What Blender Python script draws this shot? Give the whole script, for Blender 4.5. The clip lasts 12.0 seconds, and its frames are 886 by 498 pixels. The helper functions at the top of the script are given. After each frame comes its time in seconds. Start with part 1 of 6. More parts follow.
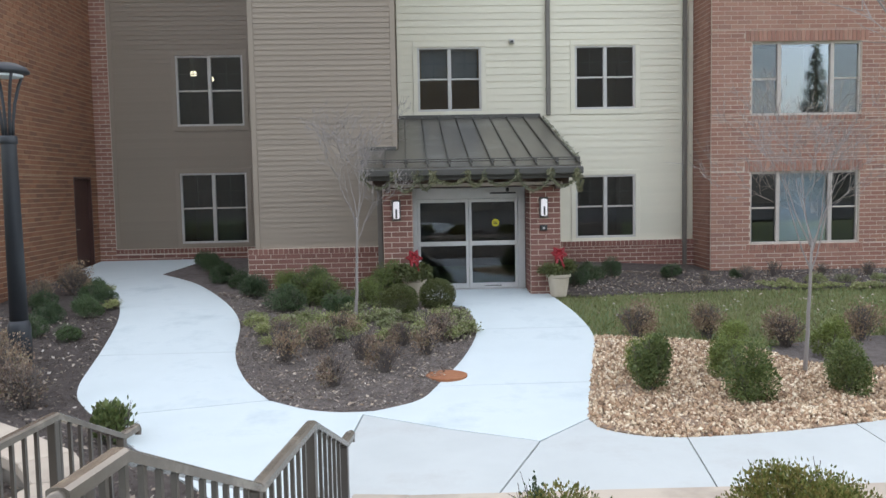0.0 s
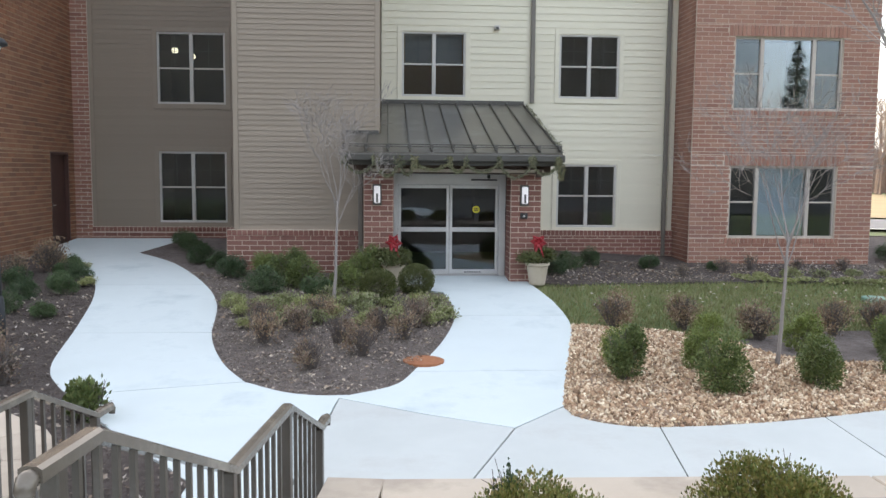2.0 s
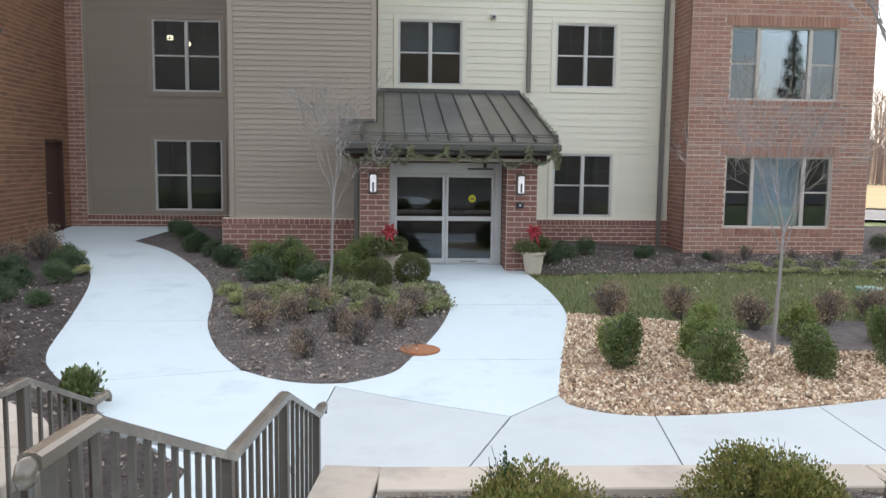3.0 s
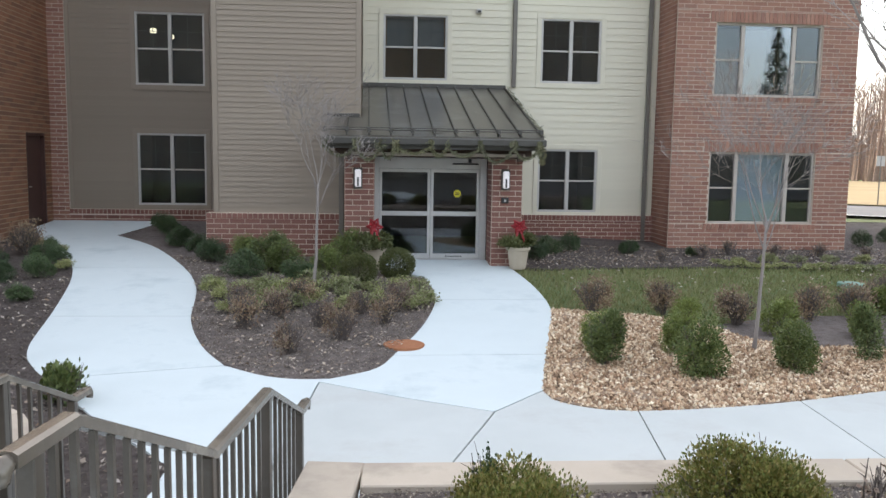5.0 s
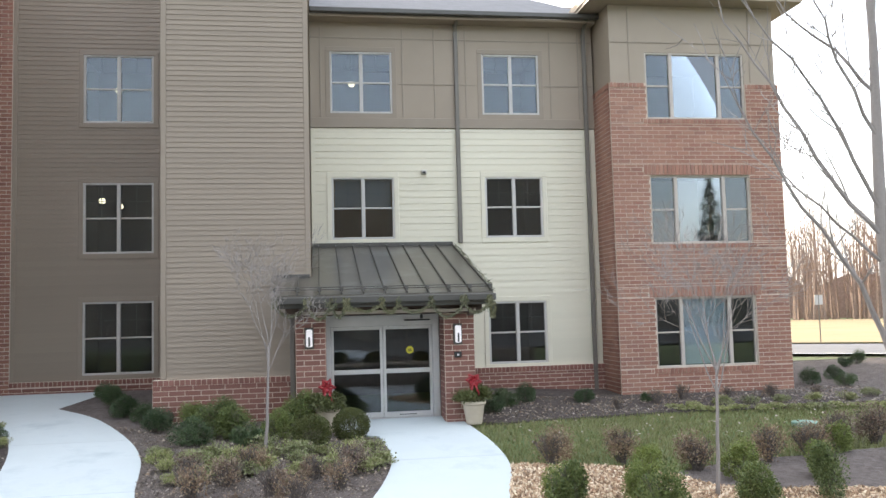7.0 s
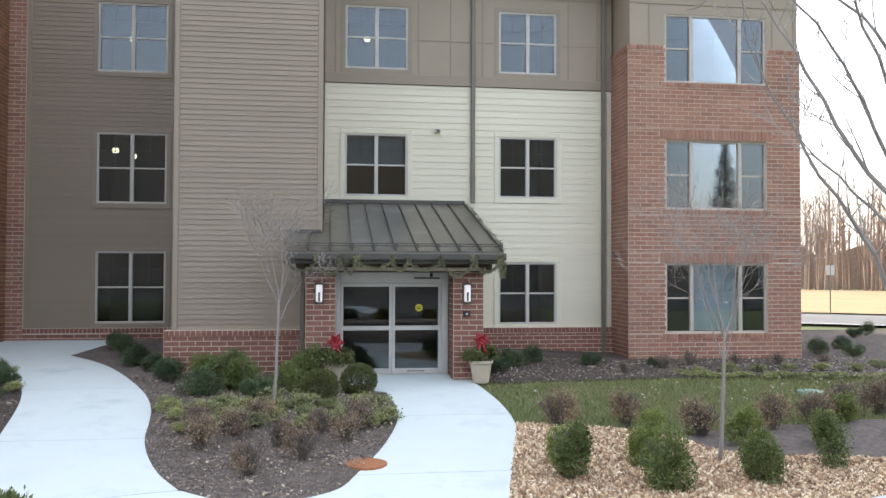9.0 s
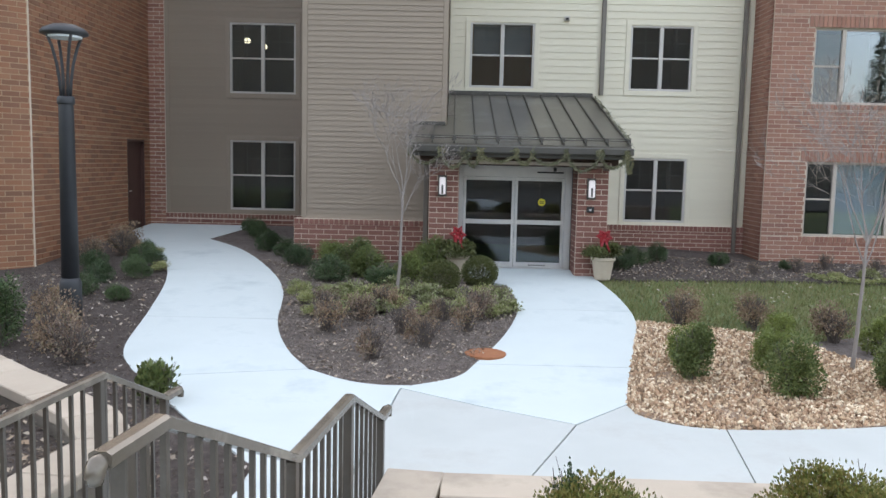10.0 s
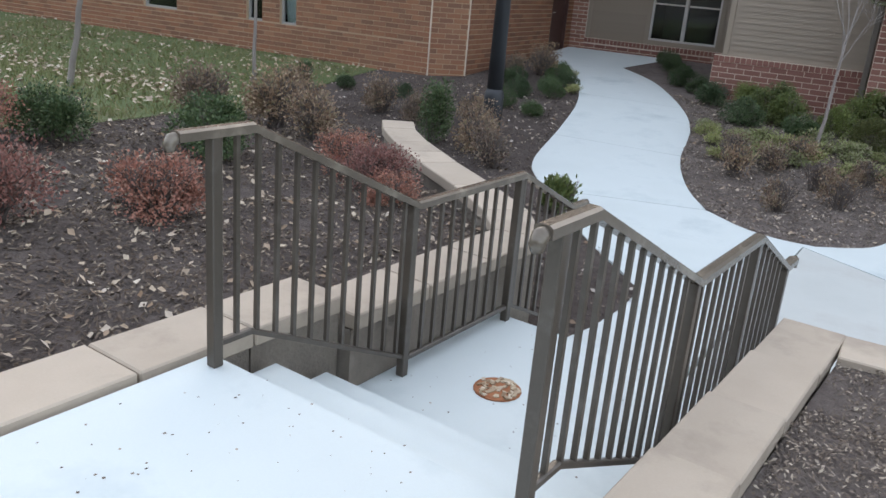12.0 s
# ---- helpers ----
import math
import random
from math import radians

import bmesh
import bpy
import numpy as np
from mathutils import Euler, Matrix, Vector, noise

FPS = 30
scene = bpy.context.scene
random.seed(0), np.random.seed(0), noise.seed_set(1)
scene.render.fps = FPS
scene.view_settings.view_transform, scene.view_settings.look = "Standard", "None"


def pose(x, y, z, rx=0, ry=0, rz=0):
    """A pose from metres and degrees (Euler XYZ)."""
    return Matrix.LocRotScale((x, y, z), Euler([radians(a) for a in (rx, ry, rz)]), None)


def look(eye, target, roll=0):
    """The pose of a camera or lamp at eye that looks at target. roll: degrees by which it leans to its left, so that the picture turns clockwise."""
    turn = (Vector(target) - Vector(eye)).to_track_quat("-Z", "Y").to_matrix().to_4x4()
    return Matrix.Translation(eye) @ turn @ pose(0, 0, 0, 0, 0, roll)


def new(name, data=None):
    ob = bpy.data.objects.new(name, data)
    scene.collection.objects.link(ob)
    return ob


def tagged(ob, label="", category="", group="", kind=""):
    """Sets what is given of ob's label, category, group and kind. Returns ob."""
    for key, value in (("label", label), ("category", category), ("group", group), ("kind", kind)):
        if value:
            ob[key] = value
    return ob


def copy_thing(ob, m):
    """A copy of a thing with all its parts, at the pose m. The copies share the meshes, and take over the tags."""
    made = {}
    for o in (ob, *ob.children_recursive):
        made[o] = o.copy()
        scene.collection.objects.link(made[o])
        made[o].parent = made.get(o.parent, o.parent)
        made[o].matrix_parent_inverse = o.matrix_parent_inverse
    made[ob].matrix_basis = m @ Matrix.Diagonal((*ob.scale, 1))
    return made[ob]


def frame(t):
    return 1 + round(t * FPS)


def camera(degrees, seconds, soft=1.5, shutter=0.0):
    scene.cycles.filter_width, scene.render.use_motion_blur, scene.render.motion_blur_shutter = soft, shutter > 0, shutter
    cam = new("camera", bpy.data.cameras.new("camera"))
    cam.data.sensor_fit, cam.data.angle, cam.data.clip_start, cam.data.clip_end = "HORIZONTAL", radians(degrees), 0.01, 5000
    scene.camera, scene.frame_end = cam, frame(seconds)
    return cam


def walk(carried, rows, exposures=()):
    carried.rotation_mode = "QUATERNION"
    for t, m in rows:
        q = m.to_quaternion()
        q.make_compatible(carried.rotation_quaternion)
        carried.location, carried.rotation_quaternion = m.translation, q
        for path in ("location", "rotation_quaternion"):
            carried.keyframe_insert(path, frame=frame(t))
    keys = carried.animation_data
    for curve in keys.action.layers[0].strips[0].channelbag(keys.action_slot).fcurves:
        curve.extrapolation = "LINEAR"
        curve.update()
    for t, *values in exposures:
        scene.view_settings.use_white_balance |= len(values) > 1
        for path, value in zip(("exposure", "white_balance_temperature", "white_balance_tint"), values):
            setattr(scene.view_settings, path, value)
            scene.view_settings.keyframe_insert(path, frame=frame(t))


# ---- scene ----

# seconds, eye, target, roll
PATH = [
    (0, (0.008, 0.005, 2.546), (0.094, 1.997, 2.393), -1.1),
    (0.5, (0.004, 0.006, 2.551), (0.102, 1.996, 2.377), -0.6),
    (1, (0.007, 0.002, 2.552), (0.119, 1.991, 2.376), 0.0),
    (1.5, (0.007, 0.001, 2.548), (0.135, 1.988, 2.367), 0.4),
    (2, (0.003, 0.008, 2.549), (0.138, 1.994, 2.361), 0.5),
    (2.5, (-0.005, 0.003, 2.55), (0.135, 1.988, 2.353), 0.6),
    (3, (-0.006, 0.006, 2.547), (0.14, 1.99, 2.333), 0.7),
    (5, (0.005, 0.013, 2.552), (0.186, 1.992, 2.326), 0.9),
    (5.5, (0.016, 0.009, 2.561), (0.229, 1.988, 2.368), 0.2),
    (6, (0.024, 0.0, 2.567), (0.272, 1.982, 2.469), -0.0),
    (6.5, (0.022, -0.01, 2.554), (0.303, 1.97, 2.579), -0.7),
    (7, (0.006, -0.013, 2.556), (0.304, 1.959, 2.703), -1.5),
    (7.2, (0.007, -0.014, 2.553), (0.31, 1.953, 2.751), -1.6),
    (8.8, (0.007, -0.004, 2.552), (0.285, 1.974, 2.643), -0.1),
    (9, (0.006, -0.002, 2.553), (0.277, 1.979, 2.602), 0.2),
    (9.5, (0.017, -0.012, 2.530), (0.193, 1.979, 2.450), 1.14),
    (10, (0.001, 0.035, 2.563), (-0.018, 2.024, 2.351), 1.28),
    (10.5, (0.001, 0.052, 2.553), (-0.308, 1.999, 2.215), 1.19),
    (11, (-0.046, -0.010, 2.528), (-0.540, 1.871, 2.064), 2.74),
    (11.5, (-0.072, -0.029, 2.482), (-0.783, 1.750, 1.908), 3.82),
    (12, (-0.103, -0.062, 2.476), (-0.961, 1.628, 1.835), 5.00),
]
cam = camera(56.3, 12.0)
walk(cam, [(t, look(eye, target, roll)) for t, eye, target, roll in PATH], [(0, 1.16, 6450, 10), (3, 1.16, 6450, 10), (5.5, 1.07, 6500, 10), (7, 1.42, 6550, 10), (9, 1.28, 6450, 10), (9.5, 1.27, 6450, 10), (10, 1.18, 6450, 10), (10.5, 0.95, 6450, 10), (12, 0.86, 6350, 10)])

# Camera settings, world, light
SKY_STRENGTH = 0.30
world = bpy.data.worlds.new("overcast_sky")
scene.world = world
world.use_nodes = True
wn = world.node_tree
wn.nodes.clear()
w_out = wn.nodes.new("ShaderNodeOutputWorld")
w_bg = wn.nodes.new("ShaderNodeBackground")
w_mix = wn.nodes.new("ShaderNodeMix")
w_mix.data_type = "RGBA"
w_sky = wn.nodes.new("ShaderNodeTexSky")
w_sky.sky_type = "NISHITA"
w_sky.sun_disc = False
w_sky.sun_elevation = radians(22)
w_sky.sun_rotation = radians(-20)
w_sky.air_density, w_sky.dust_density, w_sky.ozone_density = 1.0, 4.0, 1.0
# thin high cloud: a white veil over the blue sky
w_mix.inputs[0].default_value = 0.55
w_mix.inputs[7].default_value = (3.4, 3.45, 3.55, 1)
wn.links.new(w_sky.outputs[0], w_mix.inputs[6])
wn.links.new(w_mix.outputs[2], w_bg.inputs[0])
w_bg.inputs[1].default_value = SKY_STRENGTH
wn.links.new(w_bg.outputs[0], w_out.inputs[0])

sun_lamp = bpy.data.lights.new("sun", "SUN")
sun_lamp.energy, sun_lamp.angle, sun_lamp.color = 3.0, radians(1.5), (1.0, 0.90, 0.76)
sun = new("sun", sun_lamp)
sun.matrix_world = look((-14, 40, 17), (0, 3.0, 2.0))


# ---- materials ----
def nodes_of(name):
    m = bpy.data.materials.new(name)
    m.use_nodes = True
    nt = m.node_tree
    b = nt.nodes["Principled BSDF"]
    return m, nt, b


def ramp(nt, src, stops):
    r = nt.nodes.new("ShaderNodeValToRGB")
    el = r.color_ramp.elements
    while len(el) < len(stops):
        el.new(0.5)
    for e, (p, c) in zip(el, stops):
        e.position, e.color = p, (*c, 1)
    nt.links.new(src, r.inputs[0])
    return r.outputs[0]


def noise_of(nt, scale, detail=4.0, rough=0.6, coord="Object", stretch=None):
    tc = nt.nodes.new("ShaderNodeTexCoord")
    out = tc.outputs[coord]
    if stretch:
        mp = nt.nodes.new("ShaderNodeMapping")
        mp.inputs["Scale"].default_value = stretch
        nt.links.new(out, mp.inputs[0])
        out = mp.outputs[0]
    n = nt.nodes.new("ShaderNodeTexNoise")
    n.inputs["Scale"].default_value, n.inputs["Detail"].default_value, n.inputs["Roughness"].default_value = scale, detail, rough
    nt.links.new(out, n.inputs["Vector"])
    return n.outputs["Fac"]


def mixed(nt, fac, a, b, kind="MIX"):
    x = nt.nodes.new("ShaderNodeMix")
    x.data_type, x.blend_type = "RGBA", kind
    for v, i in ((fac, 0), (a, 6), (b, 7)):
        if isinstance(v, (int, float)):
            x.inputs[i].default_value = v
        elif isinstance(v, tuple):
            x.inputs[i].default_value = (*v, 1)
        else:
            nt.links.new(v, x.inputs[i])
    return x.outputs[2]


def bumped(nt, b, src, strength=0.3, dist=0.01):
    n = nt.nodes.new("ShaderNodeBump")
    n.inputs["Strength"].default_value, n.inputs["Distance"].default_value = strength, dist
    nt.links.new(src, n.inputs["Height"])
    nt.links.new(n.outputs[0], b.inputs["Normal"])


def surface(name, dark, light, scale=6.0, rough=0.8, fine=60.0, bump=0.25, metal=0.0, stain_or_sheen=None, stain_or_sheen_scale=0.6, island=0.0, random_by=None, dist=0.006, stretch=None):
    """Two scales of variation: broad patches and fine grain, with optional stains or painted sheen and piece by piece
    change.
    """
    m, nt, b = nodes_of(name)
    broad, grain = noise_of(nt, scale, 3, stretch=stretch), noise_of(nt, fine, 5, 0.7)
    c = ramp(nt, broad, [(0.3, dark), (0.7, light)])
    c = mixed(nt, 0.35, c, ramp(nt, grain, [(0.25, dark), (0.75, light)]))
    if stain_or_sheen:
        s = ramp(nt, noise_of(nt, stain_or_sheen_scale, 6, 0.65), [(0.52, (0, 0, 0)), (0.72, (1, 1, 1))])
        c = mixed(nt, s, c, stain_or_sheen)
    if island or random_by:
        if random_by == "object":
            g = nt.nodes.new("ShaderNodeObjectInfo").outputs["Random"]
        else:
            g = nt.nodes.new("ShaderNodeNewGeometry").outputs["Random Per Island"]
        k = ramp(nt, g, [(0.0, (1 - island,) * 3), (1.0, (1 + island * 0.6,) * 3)])
        c = mixed(nt, 1.0, c, k, "MULTIPLY")
    nt.links.new(c, b.inputs["Base Color"])
    b.inputs["Roughness"].default_value, b.inputs["Metallic"].default_value = rough, metal
    if bump:
        bumped(nt, b, grain, bump, dist)
    return m


def brick_material(name, tones, single=False):
    m, nt, b = nodes_of(name)
    g = nt.nodes.new("ShaderNodeObjectInfo").outputs["Random"] if single else nt.nodes.new("ShaderNodeNewGeometry").outputs["Random Per Island"]
    c = ramp(nt, g, [(i / (len(tones) - 1), t) for i, t in enumerate(tones)])
    grain = noise_of(nt, 55, 5, 0.7)
    c = mixed(nt, 0.35, c, mixed(nt, 1.0, c, ramp(nt, grain, [(0.3, (0.55,) * 3), (0.7, (1.35,) * 3)]), "MULTIPLY"))
    c = mixed(nt, 0.5, c, mixed(nt, 1.0, c, ramp(nt, noise_of(nt, 0.45, 4), [(0.3, (0.75,) * 3), (0.7, (1.2,) * 3)]), "MULTIPLY"))
    nt.links.new(c, b.inputs["Base Color"])
    b.inputs["Roughness"].default_value = 0.88
    bumped(nt, b, grain, 0.4, 0.006)
    return m


def leaf_material(name, tones, rough=0.55):
    m, nt, b = nodes_of(name)
    g = nt.nodes.new("ShaderNodeNewGeometry").outputs["Random Per Island"]
    c = ramp(nt, g, [(i / (len(tones) - 1), t) for i, t in enumerate(tones)])
    o = nt.nodes.new("ShaderNodeObjectInfo").outputs["Random"]
    c = mixed(nt, 1.0, c, ramp(nt, o, [(0, (0.8, 0.8, 0.85)), (1, (1.2, 1.15, 1.0))]), "MULTIPLY")
    nt.links.new(c, b.inputs["Base Color"])
    b.inputs["Roughness"].default_value = rough
    return m


def glowing(name, colour, strength):
    m, nt, b = nodes_of(name)
    b.inputs["Base Color"].default_value = (*colour, 1)
    b.inputs["Emission Color"].default_value = (*colour, 1)
    b.inputs["Emission Strength"].default_value = strength
    return m


def glass_material(name, tint=(0.84, 0.89, 0.92), through_part=0.95, index=1.45):
    m, nt, b = nodes_of(name)
    nt.nodes.remove(b)
    out = nt.nodes["Material Output"]
    gl, tr, mx, fr = (nt.nodes.new(k) for k in ("ShaderNodeBsdfGlossy", "ShaderNodeBsdfTransparent", "ShaderNodeMixShader", "ShaderNodeFresnel"))
    fr.inputs[0].default_value = index
    gl.inputs["Roughness"].default_value = 0.0
    gl.inputs["Color"].default_value = (0.95, 0.97, 1, 1)
    tr.inputs[0].default_value = (*(v * through_part for v in tint), 1)
    nt.links.new(fr.outputs[0], mx.inputs[0])
    nt.links.new(tr.outputs[0], mx.inputs[1])
    nt.links.new(gl.outputs[0], mx.inputs[2])
    nt.links.new(mx.outputs[0], out.inputs["Surface"])
    return m


RED_TONES = [(0.225, 0.108, 0.078), (0.325, 0.162, 0.115), (0.265, 0.126, 0.09), (0.36, 0.195, 0.14), (0.245, 0.124, 0.093)]
M_BRICK = brick_material("red_brick", RED_TONES)
M_BRICK_ONE = brick_material("red_brick_single", RED_TONES, True)
BROWN_TONES = [(0.26, 0.115, 0.062), (0.33, 0.155, 0.085), (0.21, 0.10, 0.06), (0.35, 0.175, 0.10), (0.20, 0.10, 0.06), (0.30, 0.14, 0.078)]
M_BRICK_TAN = brick_material("brown_brick", BROWN_TONES)
M_BRICK_TAN_ONE = brick_material("brown_brick_single", BROWN_TONES, True)
DARK_TONES = [(0.175, 0.078, 0.06), (0.225, 0.102, 0.078), (0.20, 0.086, 0.066), (0.26, 0.125, 0.096)]
M_BRICK_DARK = brick_material("dark_red_brick", DARK_TONES)
M_BRICK_DARK_ONE = brick_material("dark_red_brick_single", DARK_TONES, True)
SINGLE = {"red_brick": M_BRICK_ONE, "brown_brick": M_BRICK_TAN_ONE, "dark_red_brick": M_BRICK_DARK_ONE}
M_MORTAR = surface("mortar", (0.54, 0.45, 0.36), (0.66, 0.56, 0.46), 3, 0.95, 90, 0.4)
M_MORTAR_TAN = surface("tan_mortar", (0.40, 0.29, 0.19), (0.50, 0.37, 0.25), 3, 0.95, 90, 0.4)
M_TAN = surface("tan_siding_paint", (0.245, 0.196, 0.148), (0.278, 0.224, 0.170), 0.8, 0.6, 50, 0.12, island=0.05, random_by="object", stretch=(0.4, 1, 3))
M_TAN_TRIM = surface("tan_trim_paint", (0.255, 0.206, 0.157), (0.288, 0.234, 0.18), 1.5, 0.55, 70, 0.1)
M_PANEL = surface("taupe_panel_paint", (0.29, 0.235, 0.178), (0.325, 0.265, 0.202), 1.0, 0.6, 60, 0.1)
M_CREAM = surface("cream_siding_paint", (0.615, 0.57, 0.445), (0.675, 0.628, 0.495), 0.9, 0.55, 55, 0.1, island=0.03, random_by="object", stretch=(0.4, 1, 3))
M_CREAM_TRIM = surface("cream_trim_paint", (0.625, 0.58, 0.46), (0.685, 0.64, 0.51), 2, 0.5, 70, 0.08)
M_WHITE = surface("white_vinyl", (0.47, 0.445, 0.41), (0.54, 0.515, 0.48), 3, 0.45, 60, 0.05)
M_ALU = surface("clear_anodised_aluminium", (0.55, 0.54, 0.52), (0.64, 0.63, 0.61), 3, 0.38, 120, 0.04, metal=0.55)
M_BRONZE = surface("bronze_metal", (0.075, 0.07, 0.062), (0.095, 0.09, 0.08), 3, 0.42, 90, 0.05, metal=0.35)
# The pale grey patches are sky reflections painted into the roof colour.
M_ROOF = surface("standing_seam_metal", (0.09, 0.082, 0.066), (0.135, 0.123, 0.10), 1.6, 0.3, 80, 0.06, metal=0.25, stain_or_sheen=(0.185, 0.18, 0.165), stain_or_sheen_scale=0.9, stretch=(2.5, 0.5, 1))
M_SHINGLE = surface("grey_shingle", (0.13, 0.13, 0.135), (0.2, 0.2, 0.21), 3, 0.95, 50, 0.5)
M_RAIL = surface("bronze_painted_steel", (0.072, 0.060, 0.048), (0.098, 0.083, 0.067), 4, 0.34, 90, 0.08, metal=0.2, stain_or_sheen=(0.13, 0.115, 0.10), stain_or_sheen_scale=5)
M_LAMP = surface("charcoal_painted_steel", (0.022, 0.024, 0.028), (0.034, 0.036, 0.041), 4, 0.5, 90, 0.06)
M_CONC = surface("pale_new_concrete", (0.552, 0.605, 0.606), (0.622, 0.676, 0.677), 0.9, 0.85, 130, 0.18, stain_or_sheen=(0.47, 0.53, 0.54), stain_or_sheen_scale=0.9, dist=0.003)
M_CONC_OLD = surface("weathered_concrete", (0.465, 0.485, 0.468), (0.53, 0.55, 0.532), 1.1, 0.88, 130, 0.2, stain_or_sheen=(0.42, 0.42, 0.4), stain_or_sheen_scale=0.55, dist=0.003)
M_STONE = surface("buff_cast_stone", (0.40, 0.335, 0.265), (0.48, 0.41, 0.33), 2.2, 0.88, 110, 0.25, stain_or_sheen=(0.30, 0.25, 0.2), stain_or_sheen_scale=1.4, island=0.08, random_by="object", dist=0.003)
M_BLOCK = surface("grey_buff_wall_block", (0.20, 0.17, 0.14), (0.29, 0.25, 0.205), 5, 0.95, 40, 0.7, island=0.12, random_by="object", dist=0.02)
M_MULCH = surface("shredded_bark_mulch", (0.045, 0.035, 0.03), (0.135, 0.108, 0.096), 9, 0.95, 45, 0.9, stain_or_sheen=(0.12, 0.097, 0.085), stain_or_sheen_scale=1.2, dist=0.04)
M_CHIP = leaf_material("bark_chip", [(0.028, 0.021, 0.018), (0.10, 0.077, 0.065), (0.05, 0.036, 0.03), (0.14, 0.112, 0.096), (0.07, 0.052, 0.043), (0.18, 0.15, 0.13), (0.30, 0.26, 0.225)], 0.95)
M_MULCH_GREY = surface("weathered_grey_mulch", (0.085, 0.068, 0.06), (0.225, 0.187, 0.168), 9, 0.95, 45, 0.9, stain_or_sheen=(0.2, 0.168, 0.15), stain_or_sheen_scale=1.2, dist=0.04)
M_CHIP_GREY = leaf_material("weathered_bark_chip", [(0.045, 0.036, 0.032), (0.17, 0.14, 0.125), (0.085, 0.067, 0.058), (0.23, 0.195, 0.175), (0.12, 0.095, 0.083), (0.30, 0.265, 0.24), (0.42, 0.38, 0.34)], 0.95)
M_LITTER = leaf_material("dry_leaf_litter", [(0.36, 0.28, 0.20), (0.50, 0.43, 0.34), (0.24, 0.16, 0.10), (0.62, 0.56, 0.48)], 0.9)
M_GRASS = surface("mown_grass", (0.095, 0.13, 0.045), (0.155, 0.19, 0.078), 1.2, 0.95, 70, 0.8, stain_or_sheen=(0.15, 0.125, 0.065), stain_or_sheen_scale=0.35, dist=0.03)
M_BLADE = leaf_material("grass_blade", [(0.14, 0.168, 0.058), (0.185, 0.212, 0.082), (0.24, 0.222, 0.12), (0.155, 0.185, 0.067)], 0.8)
M_FIELD = surface("sunlit_dry_grass", (0.23, 0.165, 0.075), (0.33, 0.25, 0.125), 0.2, 0.95, 3, 0.5)
M_GRAVEL_BED = surface("gravel_bed", (0.22, 0.15, 0.102), (0.34, 0.245, 0.172), 12, 0.95, 60, 0.8, dist=0.03)
M_PEBBLE = leaf_material("river_pebble", [(0.27, 0.165, 0.11), (0.42, 0.29, 0.20), (0.60, 0.49, 0.38), (0.33, 0.215, 0.145), (0.76, 0.69, 0.59), (0.38, 0.27, 0.19), (0.16, 0.105, 0.073), (0.29, 0.195, 0.135)], 0.75)
M_ASPHALT = surface("asphalt", (0.11, 0.11, 0.115), (0.16, 0.16, 0.165), 1, 0.9, 90, 0.4)
M_BOX = leaf_material("boxwood_leaf", [(0.06, 0.092, 0.024), (0.115, 0.155, 0.04), (0.18, 0.21, 0.065), (0.09, 0.128, 0.034)])
M_BOX_DARK = leaf_material("dark_evergreen_leaf", [(0.03, 0.058, 0.023), (0.052, 0.092, 0.036), (0.075, 0.118, 0.047), (0.10, 0.132, 0.058)])
M_BOX_LIGHT = leaf_material("bright_evergreen_leaf", [(0.095, 0.135, 0.032), (0.16, 0.205, 0.052), (0.225, 0.26, 0.078), (0.115, 0.165, 0.038)])
M_YEW = leaf_material("yew_needle", [(0.085, 0.108, 0.022), (0.15, 0.172, 0.038), (0.22, 0.215, 0.056), (0.24, 0.185, 0.06), (0.115, 0.14, 0.032)])
M_BOX_BALL = leaf_material("olive_boxwood_leaf", [(0.055, 0.07, 0.02), (0.09, 0.106, 0.03), (0.13, 0.14, 0.045), (0.072, 0.088, 0.024)])
M_COVER = leaf_material("yellow_green_leaf", [(0.15, 0.19, 0.06), (0.26, 0.29, 0.11), (0.38, 0.38, 0.21), (0.22, 0.19, 0.12), (0.22, 0.26, 0.09), (0.29, 0.32, 0.13)])
M_BROWN = leaf_material("withered_leaf", [(0.18, 0.12, 0.085), (0.28, 0.195, 0.14), (0.145, 0.098, 0.072), (0.36, 0.28, 0.21), (0.21, 0.19, 0.105)], 0.8)
M_RED = leaf_material("russet_leaf", [(0.27, 0.12, 0.095), (0.37, 0.18, 0.145), (0.20, 0.09, 0.072), (0.33, 0.205, 0.165)], 0.8)
M_TWIG = surface("thin_twig_bark", (0.10, 0.08, 0.07), (0.16, 0.135, 0.12), 9, 0.9, 80, 0.3)
M_BARK = surface("grey_tree_bark", (0.21, 0.18, 0.165), (0.34, 0.305, 0.28), 7, 0.9, 60, 0.5, stretch=(1, 1, 0.2))
M_BARK_DARK = surface("brown_tree_bark", (0.125, 0.098, 0.084), (0.22, 0.18, 0.157), 7, 0.85, 60, 0.5, stretch=(1, 1, 0.2))
# Dark filler for unseen things behind the viewer that keep mirroring panes dark.
M_REAR = surface("dark_mirror_filler", (0.04, 0.044, 0.046), (0.082, 0.086, 0.086), 0.5, 0.95, 6, 0.3)
M_FIR = leaf_material("blue_green_fir_needle", [(0.06, 0.085, 0.06), (0.1, 0.125, 0.085), (0.08, 0.105, 0.075)], 0.8)
M_COVER_GREEN = surface("green_plastic_lid", (0.13, 0.23, 0.17), (0.17, 0.28, 0.21), 5, 0.6, 60, 0.1)
# Worn paint, plus the sky's highlight put into a paler colour and patches.
M_RAIL_WORN_SHEEN = surface("worn_handrail_with_sheen", (0.12, 0.10, 0.08), (0.20, 0.172, 0.138), 4, 0.24, 90, 0.06, metal=0.35, stain_or_sheen=(0.30, 0.265, 0.21), stain_or_sheen_scale=4)
